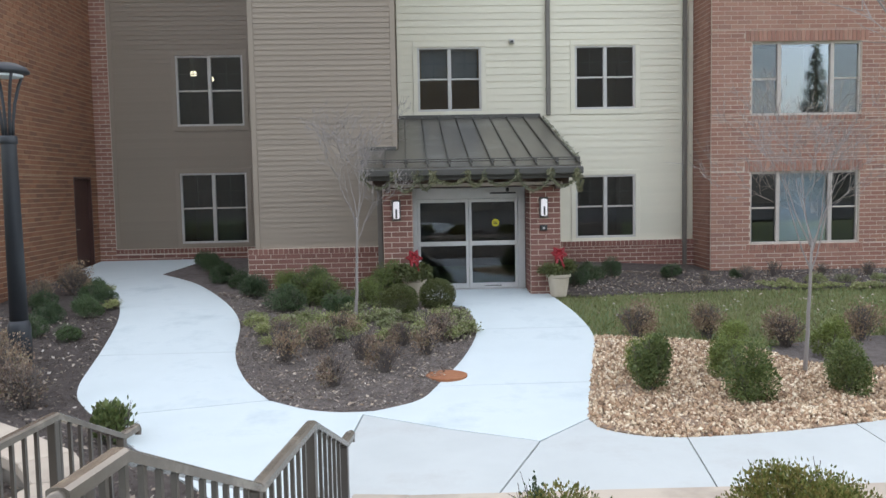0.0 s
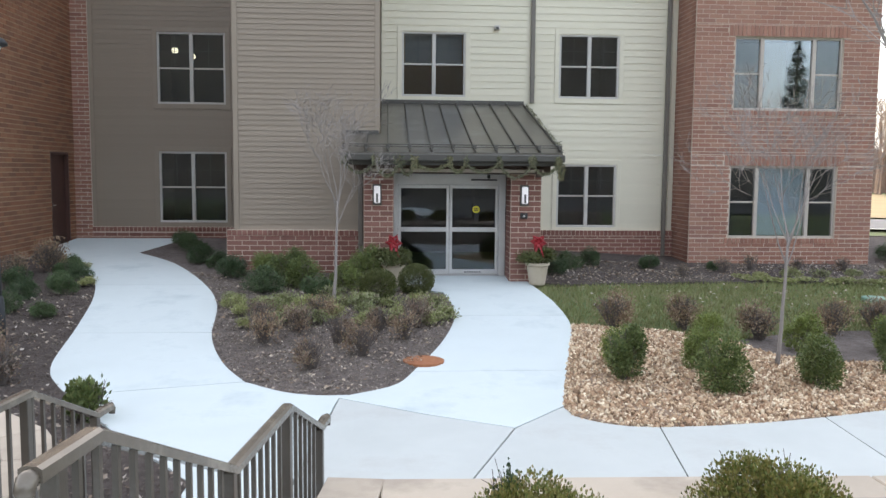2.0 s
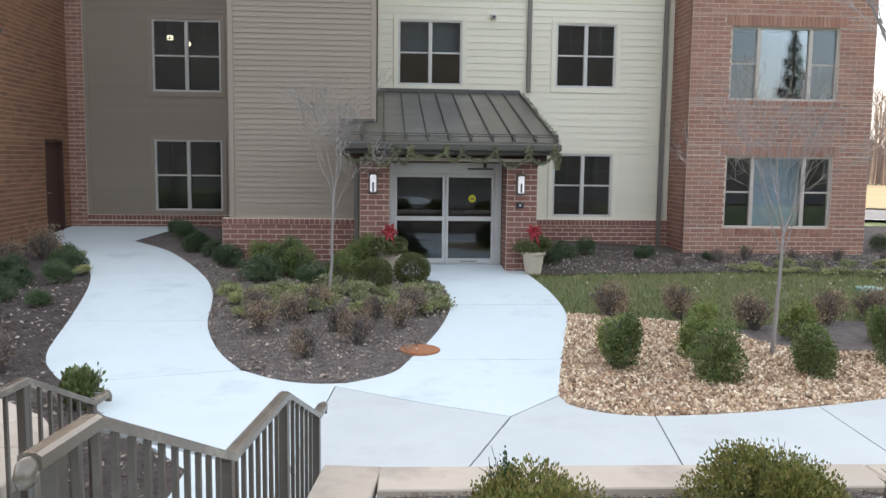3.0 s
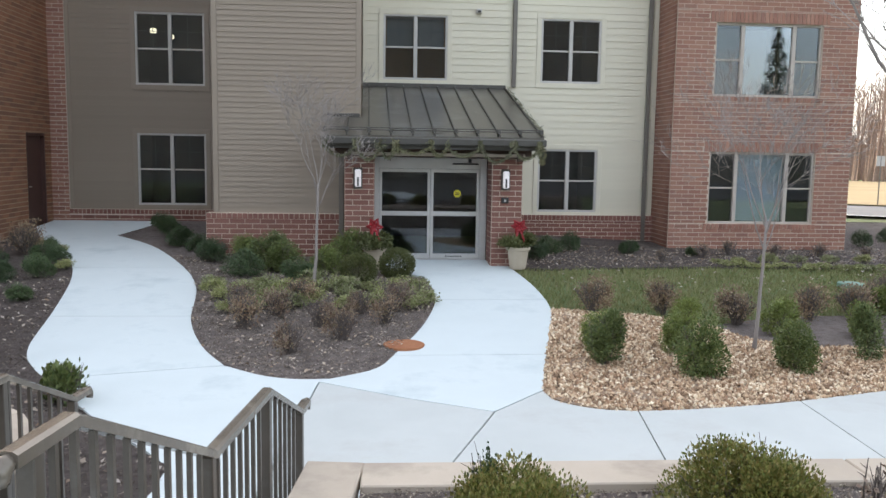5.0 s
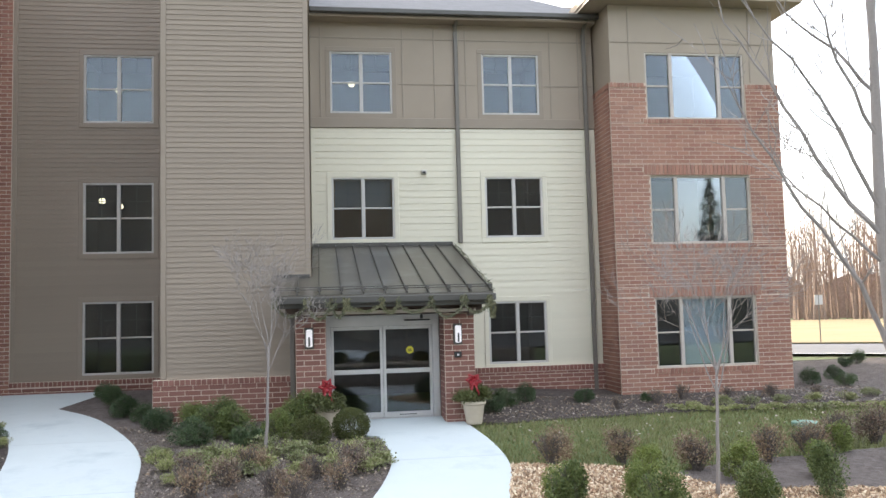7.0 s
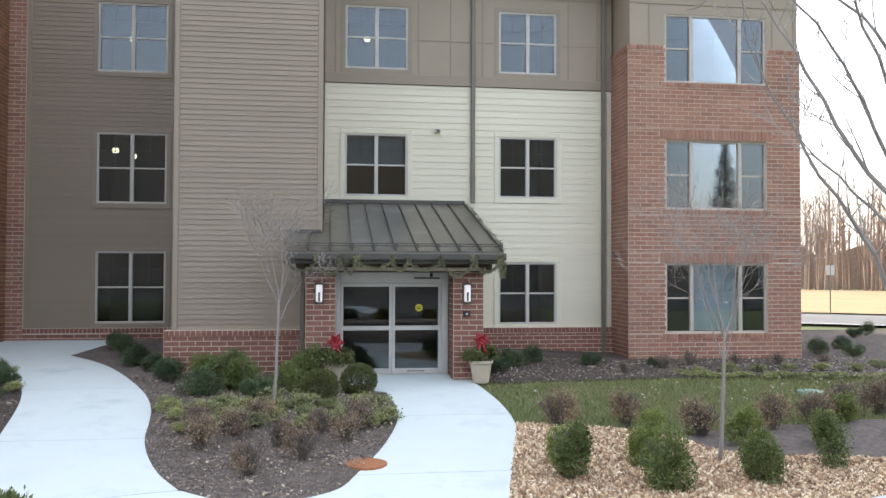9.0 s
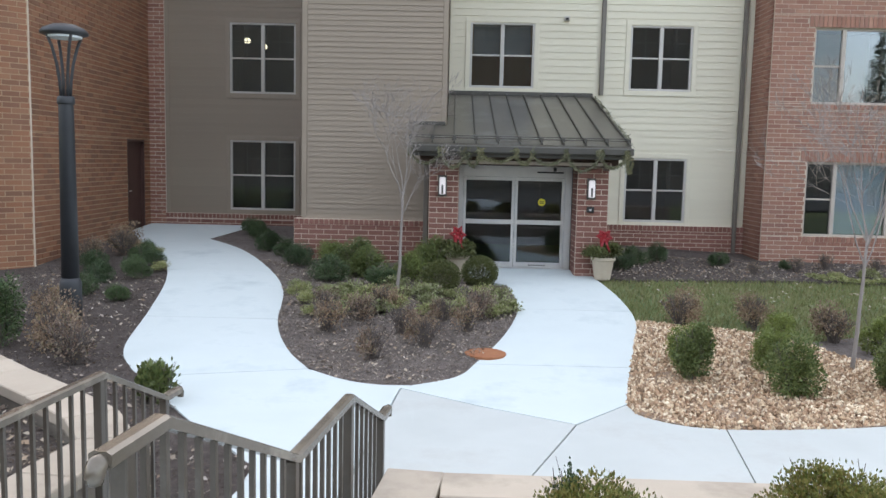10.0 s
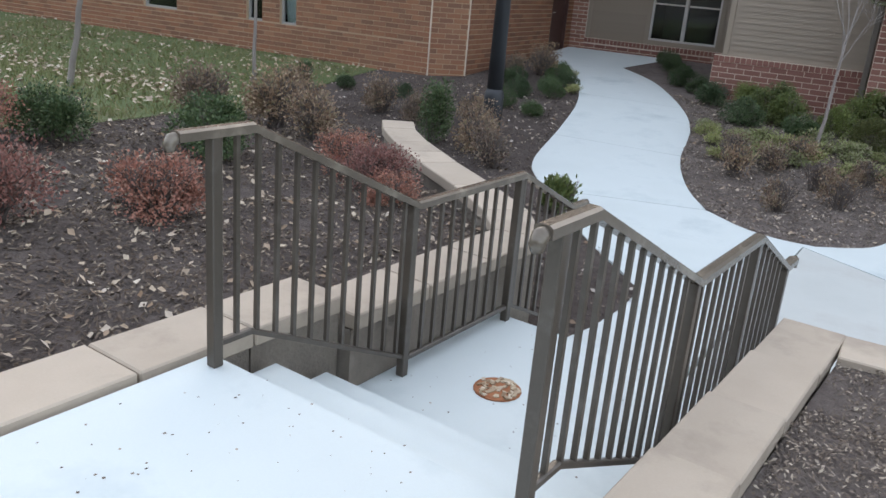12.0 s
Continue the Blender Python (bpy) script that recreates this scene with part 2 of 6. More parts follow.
M_WOODS = surface("winter_wood_bark", (0.20, 0.135, 0.105), (0.34, 0.24, 0.19), 3, 0.95, 20, 0.2)
M_RUST = surface("rusted_lid", (0.27, 0.10, 0.045), (0.36, 0.155, 0.07), 12, 0.9, 90, 0.5)
M_POT = surface("buff_fibre_pot", (0.42, 0.35, 0.265), (0.50, 0.43, 0.335), 5, 0.85, 60, 0.25)
M_BOW = surface("red_ribbon", (0.22, 0.008, 0.014), (0.33, 0.014, 0.022), 9, 0.5, 60, 0.1)
M_DOOR = surface("brown_painted_steel", (0.055, 0.025, 0.02), (0.075, 0.036, 0.028), 3, 0.45, 60, 0.05)
# Unlit room gloom is put into this dark wall colour.
M_ROOM_GLOOM = surface("gloom_toned_room", (0.075, 0.074, 0.08), (0.12, 0.117, 0.124), 0.8, 0.9, 30, 0.0)
# Orange lamplight on the walls is put into this base colour.
M_ROOM_GLOW = surface("lamplit_tone_room", (0.42, 0.24, 0.10), (0.5, 0.30, 0.14), 0.8, 0.9, 30, 0.0)
M_BLIND = surface("pale_blind", (0.72, 0.78, 0.80), (0.80, 0.85, 0.87), 3, 0.7, 60, 0.0)
M_GLASS = glass_material("window_glass", through_part=0.9, index=1.6)
M_GLASS_COATED = glass_material("coated_window_glass", through_part=0.97, index=2.0)
M_SHADE = glowing("sconce_diffuser", (0.85, 0.8, 0.8), 0.12)
M_PENDANT = glowing("pendant_glass", (1.0, 0.84, 0.56), 1.1)
M_YELLOW = surface("yellow_sticker", (0.55, 0.48, 0.02), (0.62, 0.55, 0.03), 9, 0.5, 60, 0.0)
M_BLACK = surface("black_plastic", (0.015, 0.015, 0.015), (0.025, 0.025, 0.025), 9, 0.5, 60, 0.05)
M_SOFFIT = surface("dark_timber_soffit", (0.05, 0.03, 0.022), (0.085, 0.05, 0.036), 4, 0.75, 50, 0.2)
M_GARLAND = leaf_material("pine_garland_needle", [(0.10, 0.11, 0.065), (0.15, 0.16, 0.095), (0.20, 0.195, 0.13), (0.16, 0.14, 0.09)], 0.8)


# ---- mesh helpers ----
def mesh_of(name, verts, faces, material):
    me = bpy.data.meshes.new(name)
    me.from_pydata([tuple(v) for v in verts], [], [tuple(f) for f in faces])
    me.materials.append(material)
    me.update()
    return me


def part(name, bm, material, parent=None, label="", smooth=False):
    """Links a bmesh as one mesh object under a thing or a part."""
    me = bpy.data.meshes.new(name)
    bm.to_mesh(me)
    bm.free()
    me.materials.append(material)
    if smooth:
        for p in me.polygons:
            p.use_smooth = True
    ob = new(name, me)
    ob.parent = parent
    return tagged(ob, label)


def raw_part(name, me, parent=None, label="", kind=""):
    ob = new(name, me)
    ob.parent = parent
    return tagged(ob, label, kind=kind)


def box(bm, x0, x1, y0, y1, z0, z1, bevel=0.0, m=None):
    r = bmesh.ops.create_cube(bm, size=1.0, matrix=Matrix.LocRotScale(((x0 + x1) / 2, (y0 + y1) / 2, (z0 + z1) / 2), None, (x1 - x0, y1 - y0, z1 - z0)))
    vs = r["verts"]
    if bevel:
        es = list({e for v in vs for e in v.link_edges})
        r = bmesh.ops.bevel(bm, geom=es, offset=bevel, segments=1, affect="EDGES", profile=0.5)
        vs = list({v for f in r["faces"] for v in f.verts} | {v for v in vs if v.is_valid})
    if m is not None:
        bmesh.ops.transform(bm, matrix=m, verts=vs)
    return vs


def one_box(*a, bevel=0.0, m=None):
    bm = bmesh.new()
    box(bm, *a, bevel=bevel, m=m)
    return bm


def tube(bm, pts, radii, sides=8, cap=True):
    """A tapered tube along points."""
    rings = []
    prev = None
    n = len(pts)
    for i, p in enumerate(pts):
        p = Vector(p)
        d = (Vector(pts[min(i + 1, n - 1)]) - Vector(pts[max(i - 1, 0)])).normalized()
        a = d.orthogonal().normalized() if prev is None else (prev - d * prev.dot(d)).normalized()
        prev = a
        b = d.cross(a)
        rings.append([bm.verts.new(p + radii[i] * (math.cos(2 * math.pi * k / sides) * a + math.sin(2 * math.pi * k / sides) * b)) for k in range(sides)])
    for r0, r1 in zip(rings, rings[1:]):
        for k in range(sides):
            bm.faces.new((r0[k], r0[(k + 1) % sides], r1[(k + 1) % sides], r1[k]))
    if cap:
        bm.faces.new(rings[0][::-1])
        bm.faces.new(rings[-1])


def lathe(bm, profile, sides=24, at=(0, 0, 0)):
    rings = [[bm.verts.new((at[0] + r * math.cos(2 * math.pi * k / sides), at[1] + r * math.sin(2 * math.pi * k / sides), at[2] + z)) for k in range(sides)] for r, z in profile]
    for a, b in zip(rings, rings[1:]):
        for k in range(sides):
            bm.faces.new((a[k], a[(k + 1) % sides], b[(k + 1) % sides], b[k]))
    bm.faces.new(rings[0][::-1])
    bm.faces.new(rings[-1])


def thing(name, label, category, at=(0, 0, 0), group="", kind=""):
    ob = new(name)
    ob.empty_display_size = 0.1
    ob.location = at
    return tagged(ob, label, category, group, kind)


def step(a, b, v):
    u = min(1.0, max(0.0, (v - a) / (b - a)))
    return u * u * (3 - 2 * u)


def ground_z(x, y):
    """Height of the finished ground: a level walk, then a gentle rise to the building."""
    r = 0.0 if y < 8.3 else (y - 8.3) ** 2 / 4 if y < 10.3 else min(y - 9.3, 12.7)
    return r * (0.062 - 0.018 * step(2.8, 6.5, x))


def smooth_line(pts, n=6):
    """Catmull-Rom through the points."""
    out = []
    p = [np.array(q, float) for q in pts]
    for i in range(len(p) - 1):
        a, b, c, d = p[max(i - 1, 0)], p[i], p[i + 1], p[min(i + 2, len(p) - 1)]
        for k in range(n):
            t = k / n
            out.append(0.5 * (2 * b + (c - a) * t + (2 * a - 5 * b + 4 * c - d) * t * t + (3 * b - a - 3 * c + d) * t ** 3))
    out.append(p[-1])
    return [tuple(q) for q in out]


def inside(poly, x, y):
    hit = False
    for (x0, y0), (x1, y1) in zip(poly, poly[1:] + poly[:1]):
        if (y0 > y) != (y1 > y) and x < (x1 - x0) * (y - y0) / (y1 - y0) + x0:
            hit = not hit
    return hit


def sheet(poly, height, cell=0.35, skirt=0.1, bump=0.0):
    """A filled outline that follows height(x, y), with a skirt down its edge."""
    from mathutils.geometry import delaunay_2d_cdt
    xs, ys = [q[0] for q in poly], [q[1] for q in poly]
    pts = [Vector((q[0], q[1])) for q in poly]
    edges = [(i, (i + 1) % len(poly)) for i in range(len(poly))]
    x = min(xs) + cell / 2
    while x < max(xs):
        y = min(ys) + cell / 2
        while y < max(ys):
            if inside(poly, x, y):
                pts.append(Vector((x, y)))
            y += cell
        x += cell
    vs, es, fs, *_ = delaunay_2d_cdt(pts, edges, [list(range(len(poly)))], 1, 1e-5)
    n = len(poly)
    co = [(v.x, v.y, height(v.x, v.y) + (bump * noise.noise((v.x * 1.7, v.y * 1.7, 0)) if bump else 0)) for v in vs]
    faces = [list(f) for f in fs]
    count = {}
    for f in faces:
        for a, b in zip(f, f[1:] + f[:1]):
            count[(a, b)] = 1
    rim = [(a, b) for a, b in count if (b, a) not in count]
    low = {}
    for a, b in rim:
        for v in (a, b):
            if v not in low:
                low[v] = len(co)
                co.append((co[v][0], co[v][1], co[v][2] - skirt))
    faces += [[b, a, low[a], low[b]] for a, b in rim]
    return co, faces


def cells(length, z0, z1, openings):
    """The wall's rectangles that no opening cuts."""
    us = sorted({0, length, *(v for o in openings for v in o[:2])})
    zs = sorted({z0, z1, *(v for o in openings for v in o[2:])})
    us, zs = [u for u in us if 0 <= u <= length], [z for z in zs if z0 <= z <= z1]
    for a, b in zip(us, us[1:]):
        run = None
        for c, d in zip(zs, zs[1:]):
            if any(o[0] < (a + b) / 2 < o[1] and o[2] < (c + d) / 2 < o[3] for o in openings):
                if run:
                    yield a, b, *run
                run = None
            else:
                run = (run[0], d) if run else (c, d)
        if run:
            yield a, b, *run


def spans(length, za, zb, openings):
    """Stretches of a course that are free of openings."""
    free = [(0.0, length)]
    for a, b, c, d in openings:
        if c < zb - 0.016 and d > za + 0.016:
            free = [s for x, y in free for s in ((x, min(y, a)), (max(x, b), y)) if s[1] - s[0] > 0.03]
    return free


def frame_of(origin, u):
    """A wall's own axes: x along it to the right as seen from outside, y inwards, z up."""
    return Matrix(((u[0], -u[1], 0, origin[0]), (u[1], u[0], 0, origin[1]), (0, 0, 1, 0), (0, 0, 0, 1)))


BRICK_L, BRICK_H, JOINT = 0.305, 0.1016, 0.016
CUBE = [(0, 3, 2, 1), (4, 5, 6, 7), (0, 1, 5, 4), (1, 2, 6, 5), (2, 3, 7, 6), (3, 0, 4, 7)]


def block_mesh(items, depth, proud):
    """Joined boxes from (u0, u1, z0, z1) standing proud of the wall's face."""
    rng = random.Random(7)
    verts, faces = [], []
    for a, b, c, d in items:
        p = -proud - rng.uniform(0, 0.0025)
        n = len(verts)
        verts += [(a, depth, c), (b, depth, c), (b, p, c), (a, p, c), (a, depth, d), (b, depth, d), (b, p, d), (a, p, d)]
        faces += [tuple(n + i for i in f) for f in CUBE[:3] + CUBE[3:]]
    return verts, faces


def courses(length, z0, z1, openings):
    """Running bond: courses are trimmed where an opening or a soldier course cuts them."""
    out = []
    k, z = 0, z0
    while z < z1 - 0.02:
        top = min(z + BRICK_H, z1)
        cuts = sorted({z, top, *(v for o in openings for v in o[2:] if z + 0.015 < v < top - 0.015)})
        for za, zb in zip(cuts, cuts[1:]):
            for a, b in spans(length, za, zb, openings):
                u = -BRICK_L * (0.5 if k % 2 else 0.0) + math.floor(a / BRICK_L) * BRICK_L
                while u < b:
                    x0, x1 = max(u, a), min(u + BRICK_L, b)
                    if x1 - x0 > 0.03 and zb - za > JOINT + 0.006:
                        out.append((x0 + JOINT / 2, x1 - JOINT / 2, za + JOINT / 2, zb - JOINT / 2))
                    u += BRICK_L
        k += 1
        z += BRICK_H
    return out


def soldier(u0, u1, z0, z1, width=0.1016):
    n = max(1, round((u1 - u0) / width))
    w = (u1 - u0) / n
    return [(u0 + i * w + JOINT / 2, u0 + (i + 1) * w - JOINT / 2, z0 + JOINT / 2, z1 - JOINT / 2) for i in range(n)]


def brick_wall(name, label, origin, u, length, z0, z1, openings=(), soldiers=(), material=None, pieces=0, thick=0.22):
    """A brick wall: a mortar core with its openings, bricks proud of it, soldier courses. pieces: how many bricks stand as parts of their own, from the top, or below nought from the foot."""
    material = material or M_BRICK
    w = new(name)
    w.matrix_world = frame_of(origin, u)
    tagged(w, label, "wall", kind="structure")
    bm = bmesh.new()
    for a, b, c, d in cells(length, z0, z1, list(openings)):
        box(bm, a, b, 0, thick, c, d)
    part("mortar_core", bm, M_MORTAR_TAN if material is M_BRICK_TAN else M_MORTAR, w)
    blocked = list(openings) + [(a, b, c, d) for a, b, c, d in soldiers]
    items = courses(length, z0, z1, blocked)
    proud = [it for s in soldiers for it in soldier(*s)]
    single = items[-pieces:] if pieces > 0 else items[:-pieces] if pieces else []
    rest = items[: len(items) - len(single)] if pieces >= 0 else items[len(single):]
    if rest:
        raw_part("brickwork", mesh_of("brickwork", *block_mesh(rest, 0.02, 0.007), material), w, kind="stuff")
    shared = {}
    for a, b, c, d in single:
        key = (round(b - a, 3), round(d - c, 3))
        if key not in shared:
            shared[key] = mesh_of("brick", *block_mesh([(0, b - a, 0, d - c)], 0.02, 0.007), SINGLE[material.name])
        raw_part("brick", shared[key], w).location = (a, 0, c)
    if proud:
        raw_part("soldier_course", mesh_of("soldier_course", *block_mesh(proud, 0.02, 0.018), material), w, kind="stuff")
    return w


def siding_wall(name, label, origin, u, length, z0, z1, exposure, material, openings=(), thick=0.2):
    """Lapped boards over a plain core, each board a part."""
    w = new(name)
    w.matrix_world = frame_of(origin, u)
    tagged(w, label, "wall", kind="structure")
    bm = bmesh.new()
    for a, b, c, d in cells(length, z0, z1, list(openings)):
        box(bm, a, b, 0, thick, c, d)
    part("sheathing", bm, material, w)
    z, shared = z0, {}
    while z < z1 - 0.01:
        top = min(z + exposure, z1)
        for a, b in spans(length, z, top, openings):
            key = (round(b - a, 3), round(top - z, 3))
            if key not in shared:
                L, h = b - a, top - z
                shared[key] = mesh_of("siding_board", [(0, 0.002, 0), (L, 0.002, 0), (L, -0.016, 0), (0, -0.016, 0), (0, 0.002, h), (L, 0.002, h), (L, -0.003, h), (0, -0.003, h)], CUBE, material)
            raw_part("siding_board", shared[key], w).location = (a, 0, z)
        z += exposure
    return w




# ---- the building ----
CREAM_Y, RECESS_Y, PANEL_Y, DOOR_Y, BAY_Y, WING_Y, SIDE_X = 20.2, 21.7, 17.0, 16.6, 19.0, 15.0, -7.9
PIER_Y, SILL = 15.9, 0.43
BAY_X0, BAY_X1, PANEL_X0, PANEL_X1 = 7.08, 11.5, -3.08, -0.15


def room(name, x0, x1, y0, z0, z1, material, deep=3.2):
    """A plain room behind a window."""
    bm = bmesh.new()
    box(bm, x0, x1, y0, y0 + deep, z0, z1)
    front = [f for f in bm.faces if all(abs(v.co.y - y0) < 1e-4 for v in f.verts)]
    bmesh.ops.delete(bm, geom=front, context="FACES")
    bmesh.ops.reverse_faces(bm, faces=bm.faces[:])
    return tagged(part(name, bm, material), "plain room box behind glass, its brightness set by colour", "room", kind="structure")


WINDOWS = 0


def window(w, x0, x1, z0, z1, y, units, material=None, casing=None, case_width=0.11, grille=True, label="white vinyl double-hung window with dark glass"):
    """A window in an opening: units are (share, hung) from left to right."""
    global WINDOWS
    WINDOWS += 1
    material = material or M_WHITE
    win = tagged(new("window_%d" % WINDOWS), label, "window", kind="structure")
    win.location = (x0, y, z0)
    W, H = x1 - x0, z1 - z0
    e = 0.05
    bm = bmesh.new()
    for a in ((0, e, 0, H), (W - e, W, 0, H), (e, W - e, 0, e), (e, W - e, H - e, H)):
        box(bm, a[0], a[1], 0.0, 0.10, a[2], a[3], bevel=0.006)
    part("window_frame", bm, material, win)
    if casing:
        bm = bmesh.new()
        c = case_width
        for a in ((-c, 0, 0, H), (W, W + c, 0, H), (-c, W + c, H, H + c * 1.1), (-c, W + c, -c * 1.1, 0)):
            box(bm, a[0], a[1], -0.022, 0.02, a[2], a[3], bevel=0.004)
        part("casing", bm, casing, win)
    total = sum(s for s, _ in units)
    u = 0.0
    for i, (share, hung) in enumerate(units):
        v = u + W * share / total
        if i:
            part("mullion", one_box(u - 0.045, u + 0.045, -0.004, 0.10, e, H - e, bevel=0.006), material, win)
        a, b = u + (e if i == 0 else 0.045), v - (e if i == len(units) - 1 else 0.045)
        if hung:
            mid = H * 0.5
            part("meeting_rail", one_box(a, b, 0.025, 0.075, mid - 0.02, mid + 0.02, bevel=0.004), material, win)
            for c, d, dy in ((e, mid - 0.02, 0.055), (mid + 0.02, H - e, 0.04)):
                part("pane", one_box(a, b, dy, dy + 0.006, c, d), M_GLASS, win).visible_shadow = False
            if grille:
                bm = bmesh.new()
                box(bm, (a + b) / 2 - 0.008, (a + b) / 2 + 0.008, 0.06, 0.068, mid + 0.02, H - e)
                box(bm, a, b, 0.06, 0.068, (mid + H) / 2 - 0.02, (mid + H) / 2 - 0.004)
                part("grille", bm, M_GRILLE, win)
        else:
            part("pane", one_box(a, b, 0.045, 0.051, e, H - e), M_GLASS_COATED, win).visible_shadow = False
        u = v
    return win


M_DOWN_LIGHT = surface("grey_beige_vinyl", (0.30, 0.29, 0.27), (0.36, 0.35, 0.325), 3, 0.5, 60, 0.05)
M_DOWN_BAY = surface("taupe_vinyl", (0.40, 0.35, 0.30), (0.47, 0.415, 0.36), 3, 0.5, 60, 0.05)
# Shade on the bars behind the glass is put into this dark grey.
M_GRILLE = surface("shadowed_grille_bar", (0.12, 0.12, 0.12), (0.17, 0.17, 0.17), 9, 0.6, 60, 0.0)
M_FABRIC = surface("grey_blind_fabric", (0.20, 0.19, 0.18), (0.27, 0.26, 0.25), 4, 0.9, 90, 0.1)
PAIR = [(1, True), (1, True)]
TRIPLE = [(0.62, True), (1.15, False), (0.62, True)]
FLOORS = ((1.19, 2.73), (4.33, 5.86), (7.45, 9.0))

# cream wall between the projecting panel and the brick bay
cream_holes = [(0.35, 1.88), (4.16, 5.64)]
holes = [(a - PANEL_X1, b - PANEL_X1, *FLOORS[1]) for a, b in cream_holes] + [(4.16 - PANEL_X1, 5.64 - PANEL_X1, *FLOORS[0])]
cream_len = BAY_X0 - PANEL_X1
siding_wall("wall_entrance", "cream horizontal lap siding wall above the entrance", (PANEL_X1, CREAM_Y), (1, 0), cream_len, 1.12, 7.08, 0.163, M_CREAM, holes)
brick_wall("wall_base_entrance", "red brick wainscot with a soldier course under cream siding", (2.9, CREAM_Y - 0.09), (1, 0), BAY_X0 - 2.9, 0.2, 1.12, (), [(0.0, BAY_X0 - 2.9, 0.98, 1.12)], M_BRICK_DARK)

# top storey: flat taupe panels with battens
top_holes = [(a - PANEL_X1, b - PANEL_X1, *FLOORS[2]) for a, b in cream_holes]
wall_top = tagged(new("wall_top_storey"), "taupe flat panel cladding with thin battens", "wall", kind="structure")
bm = bmesh.new()
for a, b, c, d in cells(cream_len, 7.09, 9.85, top_holes):
    box(bm, PANEL_X1 + a, PANEL_X1 + b, CREAM_Y - 0.02, CREAM_Y + 0.2, c, d)
part("panel_sheet", bm, M_PANEL, wall_top)
for x in (0.12, 2.15, 2.95, 3.75, 5.95, 6.7):
    part("batten", one_box(x - 0.02, x + 0.02, CREAM_Y - 0.035, CREAM_Y - 0.02, 7.35, 9.6, bevel=0.004), M_TAN_TRIM, wall_top)
for x0, x1, z in ((-0.15, 7.05, 9.35), (2.05, 4.0, 8.2), (5.8, 7.05, 8.2)):
    part("batten", one_box(x0, x1, CREAM_Y - 0.034, CREAM_Y - 0.02, z - 0.02, z + 0.02, bevel=0.004), M_TAN_TRIM, wall_top)
part("belt_board", one_box(PANEL_X1, BAY_X0, CREAM_Y - 0.045, CREAM_Y - 0.02, 7.09, 7.33, bevel=0.006), M_TAN_TRIM, wall_top)

for (x0, x1), zf, rm, lab in ((cream_holes[0], 1, M_ROOM_GLOW, "white double-hung window pair before a room coloured as lamplit"), (cream_holes[1], 1, M_ROOM_GLOOM, ""), (cream_holes[1], 0, M_ROOM_GLOOM, ""), (cream_holes[0], 2, M_ROOM_GLOOM, ""), (cream_holes[1], 2, M_ROOM_GLOOM, "")):
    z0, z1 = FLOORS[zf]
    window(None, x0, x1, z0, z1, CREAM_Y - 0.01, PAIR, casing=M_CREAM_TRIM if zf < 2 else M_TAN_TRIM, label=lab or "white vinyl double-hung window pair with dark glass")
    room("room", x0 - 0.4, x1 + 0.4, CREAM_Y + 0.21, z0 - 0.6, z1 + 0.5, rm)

# recessed tan wall
rx0, rx1 = -7.48, -2.6
recess_holes = [(-5.80 - rx0, -4.10 - rx0, a, b) for a, b in ((1.17, 2.98), (4.18, 5.97), (7.5, 9.26))]
siding_wall("wall_recess", "tan lap siding wall set back beside the side door", (rx0, RECESS_Y), (1, 0), rx1 - rx0, 1.06, 12.5, 0.118, M_TAN, recess_holes)
brick_wall("wall_base_recess", "low red brick wainscot with soldier course", (rx0, RECESS_Y - 0.08), (1, 0), rx1 - rx0, 0.2, 1.06, (), [(0, rx1 - rx0, 0.93, 1.06)], M_BRICK_DARK)
brick_wall("wall_pier_corner", "narrow red brick pier beside the side door", (SIDE_X, RECESS_Y - 0.05), (1, 0), rx0 - SIDE_X, 0.2, 12.5, (), (), M_BRICK)
for o in recess_holes:
    window(None, rx0 + o[0], rx0 + o[1], o[2], o[3], RECESS_Y - 0.01, PAIR, casing=M_TAN_TRIM)
    room("room", rx0 + o[0] - 0.5, rx0 + o[1] + 0.5, RECESS_Y + 0.21, o[2] - 0.6, o[3] + 0.5, M_ROOM_GLOOM)

# projecting tan panel
siding_wall("wall_panel", "projecting tan lap siding wall beside the entrance canopy", (PANEL_X0, PANEL_Y), (1, 0), PANEL_X1 - PANEL_X0, 1.33, 12.5, 0.105, M_TAN, ())
siding_wall("wall_panel_return", "short tan lap siding return wall", (PANEL_X1, PANEL_Y + 0.03), (0, 1), CREAM_Y - PANEL_Y - 0.06, 3.2, 12.5, 0.105, M_TAN, ())
siding_wall("wall_panel_flank", "short tan lap siding flank wall", (PANEL_X0, RECESS_Y), (0, -1), RECESS_Y - PANEL_Y - 0.03, 1.33, 12.5, 0.105, M_TAN, ())
brick_wall("wall_base_panel", "dark red brick wainscot with pale mortar and soldier course", (PANEL_X0 - 0.14, PANEL_Y - 0.1), (1, 0), 2.66, 0.2, 1.33, (), [(0, 2.66, 1.21, 1.33)], M_BRICK_DARK, pieces=100)
for x, y in ((PANEL_X0, PANEL_Y), (PANEL_X1 - 0.1, PANEL_Y)):
    tagged(part("trim", one_box(x, x + 0.1, y - 0.03, y - 0.003, 1.34 if x < -1 else 3.3, 12.5, bevel=0.005), M_TAN_TRIM), "tan corner trim board", "trim", kind="structure")
tagged(part("trim", one_box(rx0, rx0 + 0.1, RECESS_Y - 0.03, RECESS_Y - 0.003, 1.07, 12.5, bevel=0.005), M_TAN_TRIM), "tan corner trim board", "trim", kind="structure")
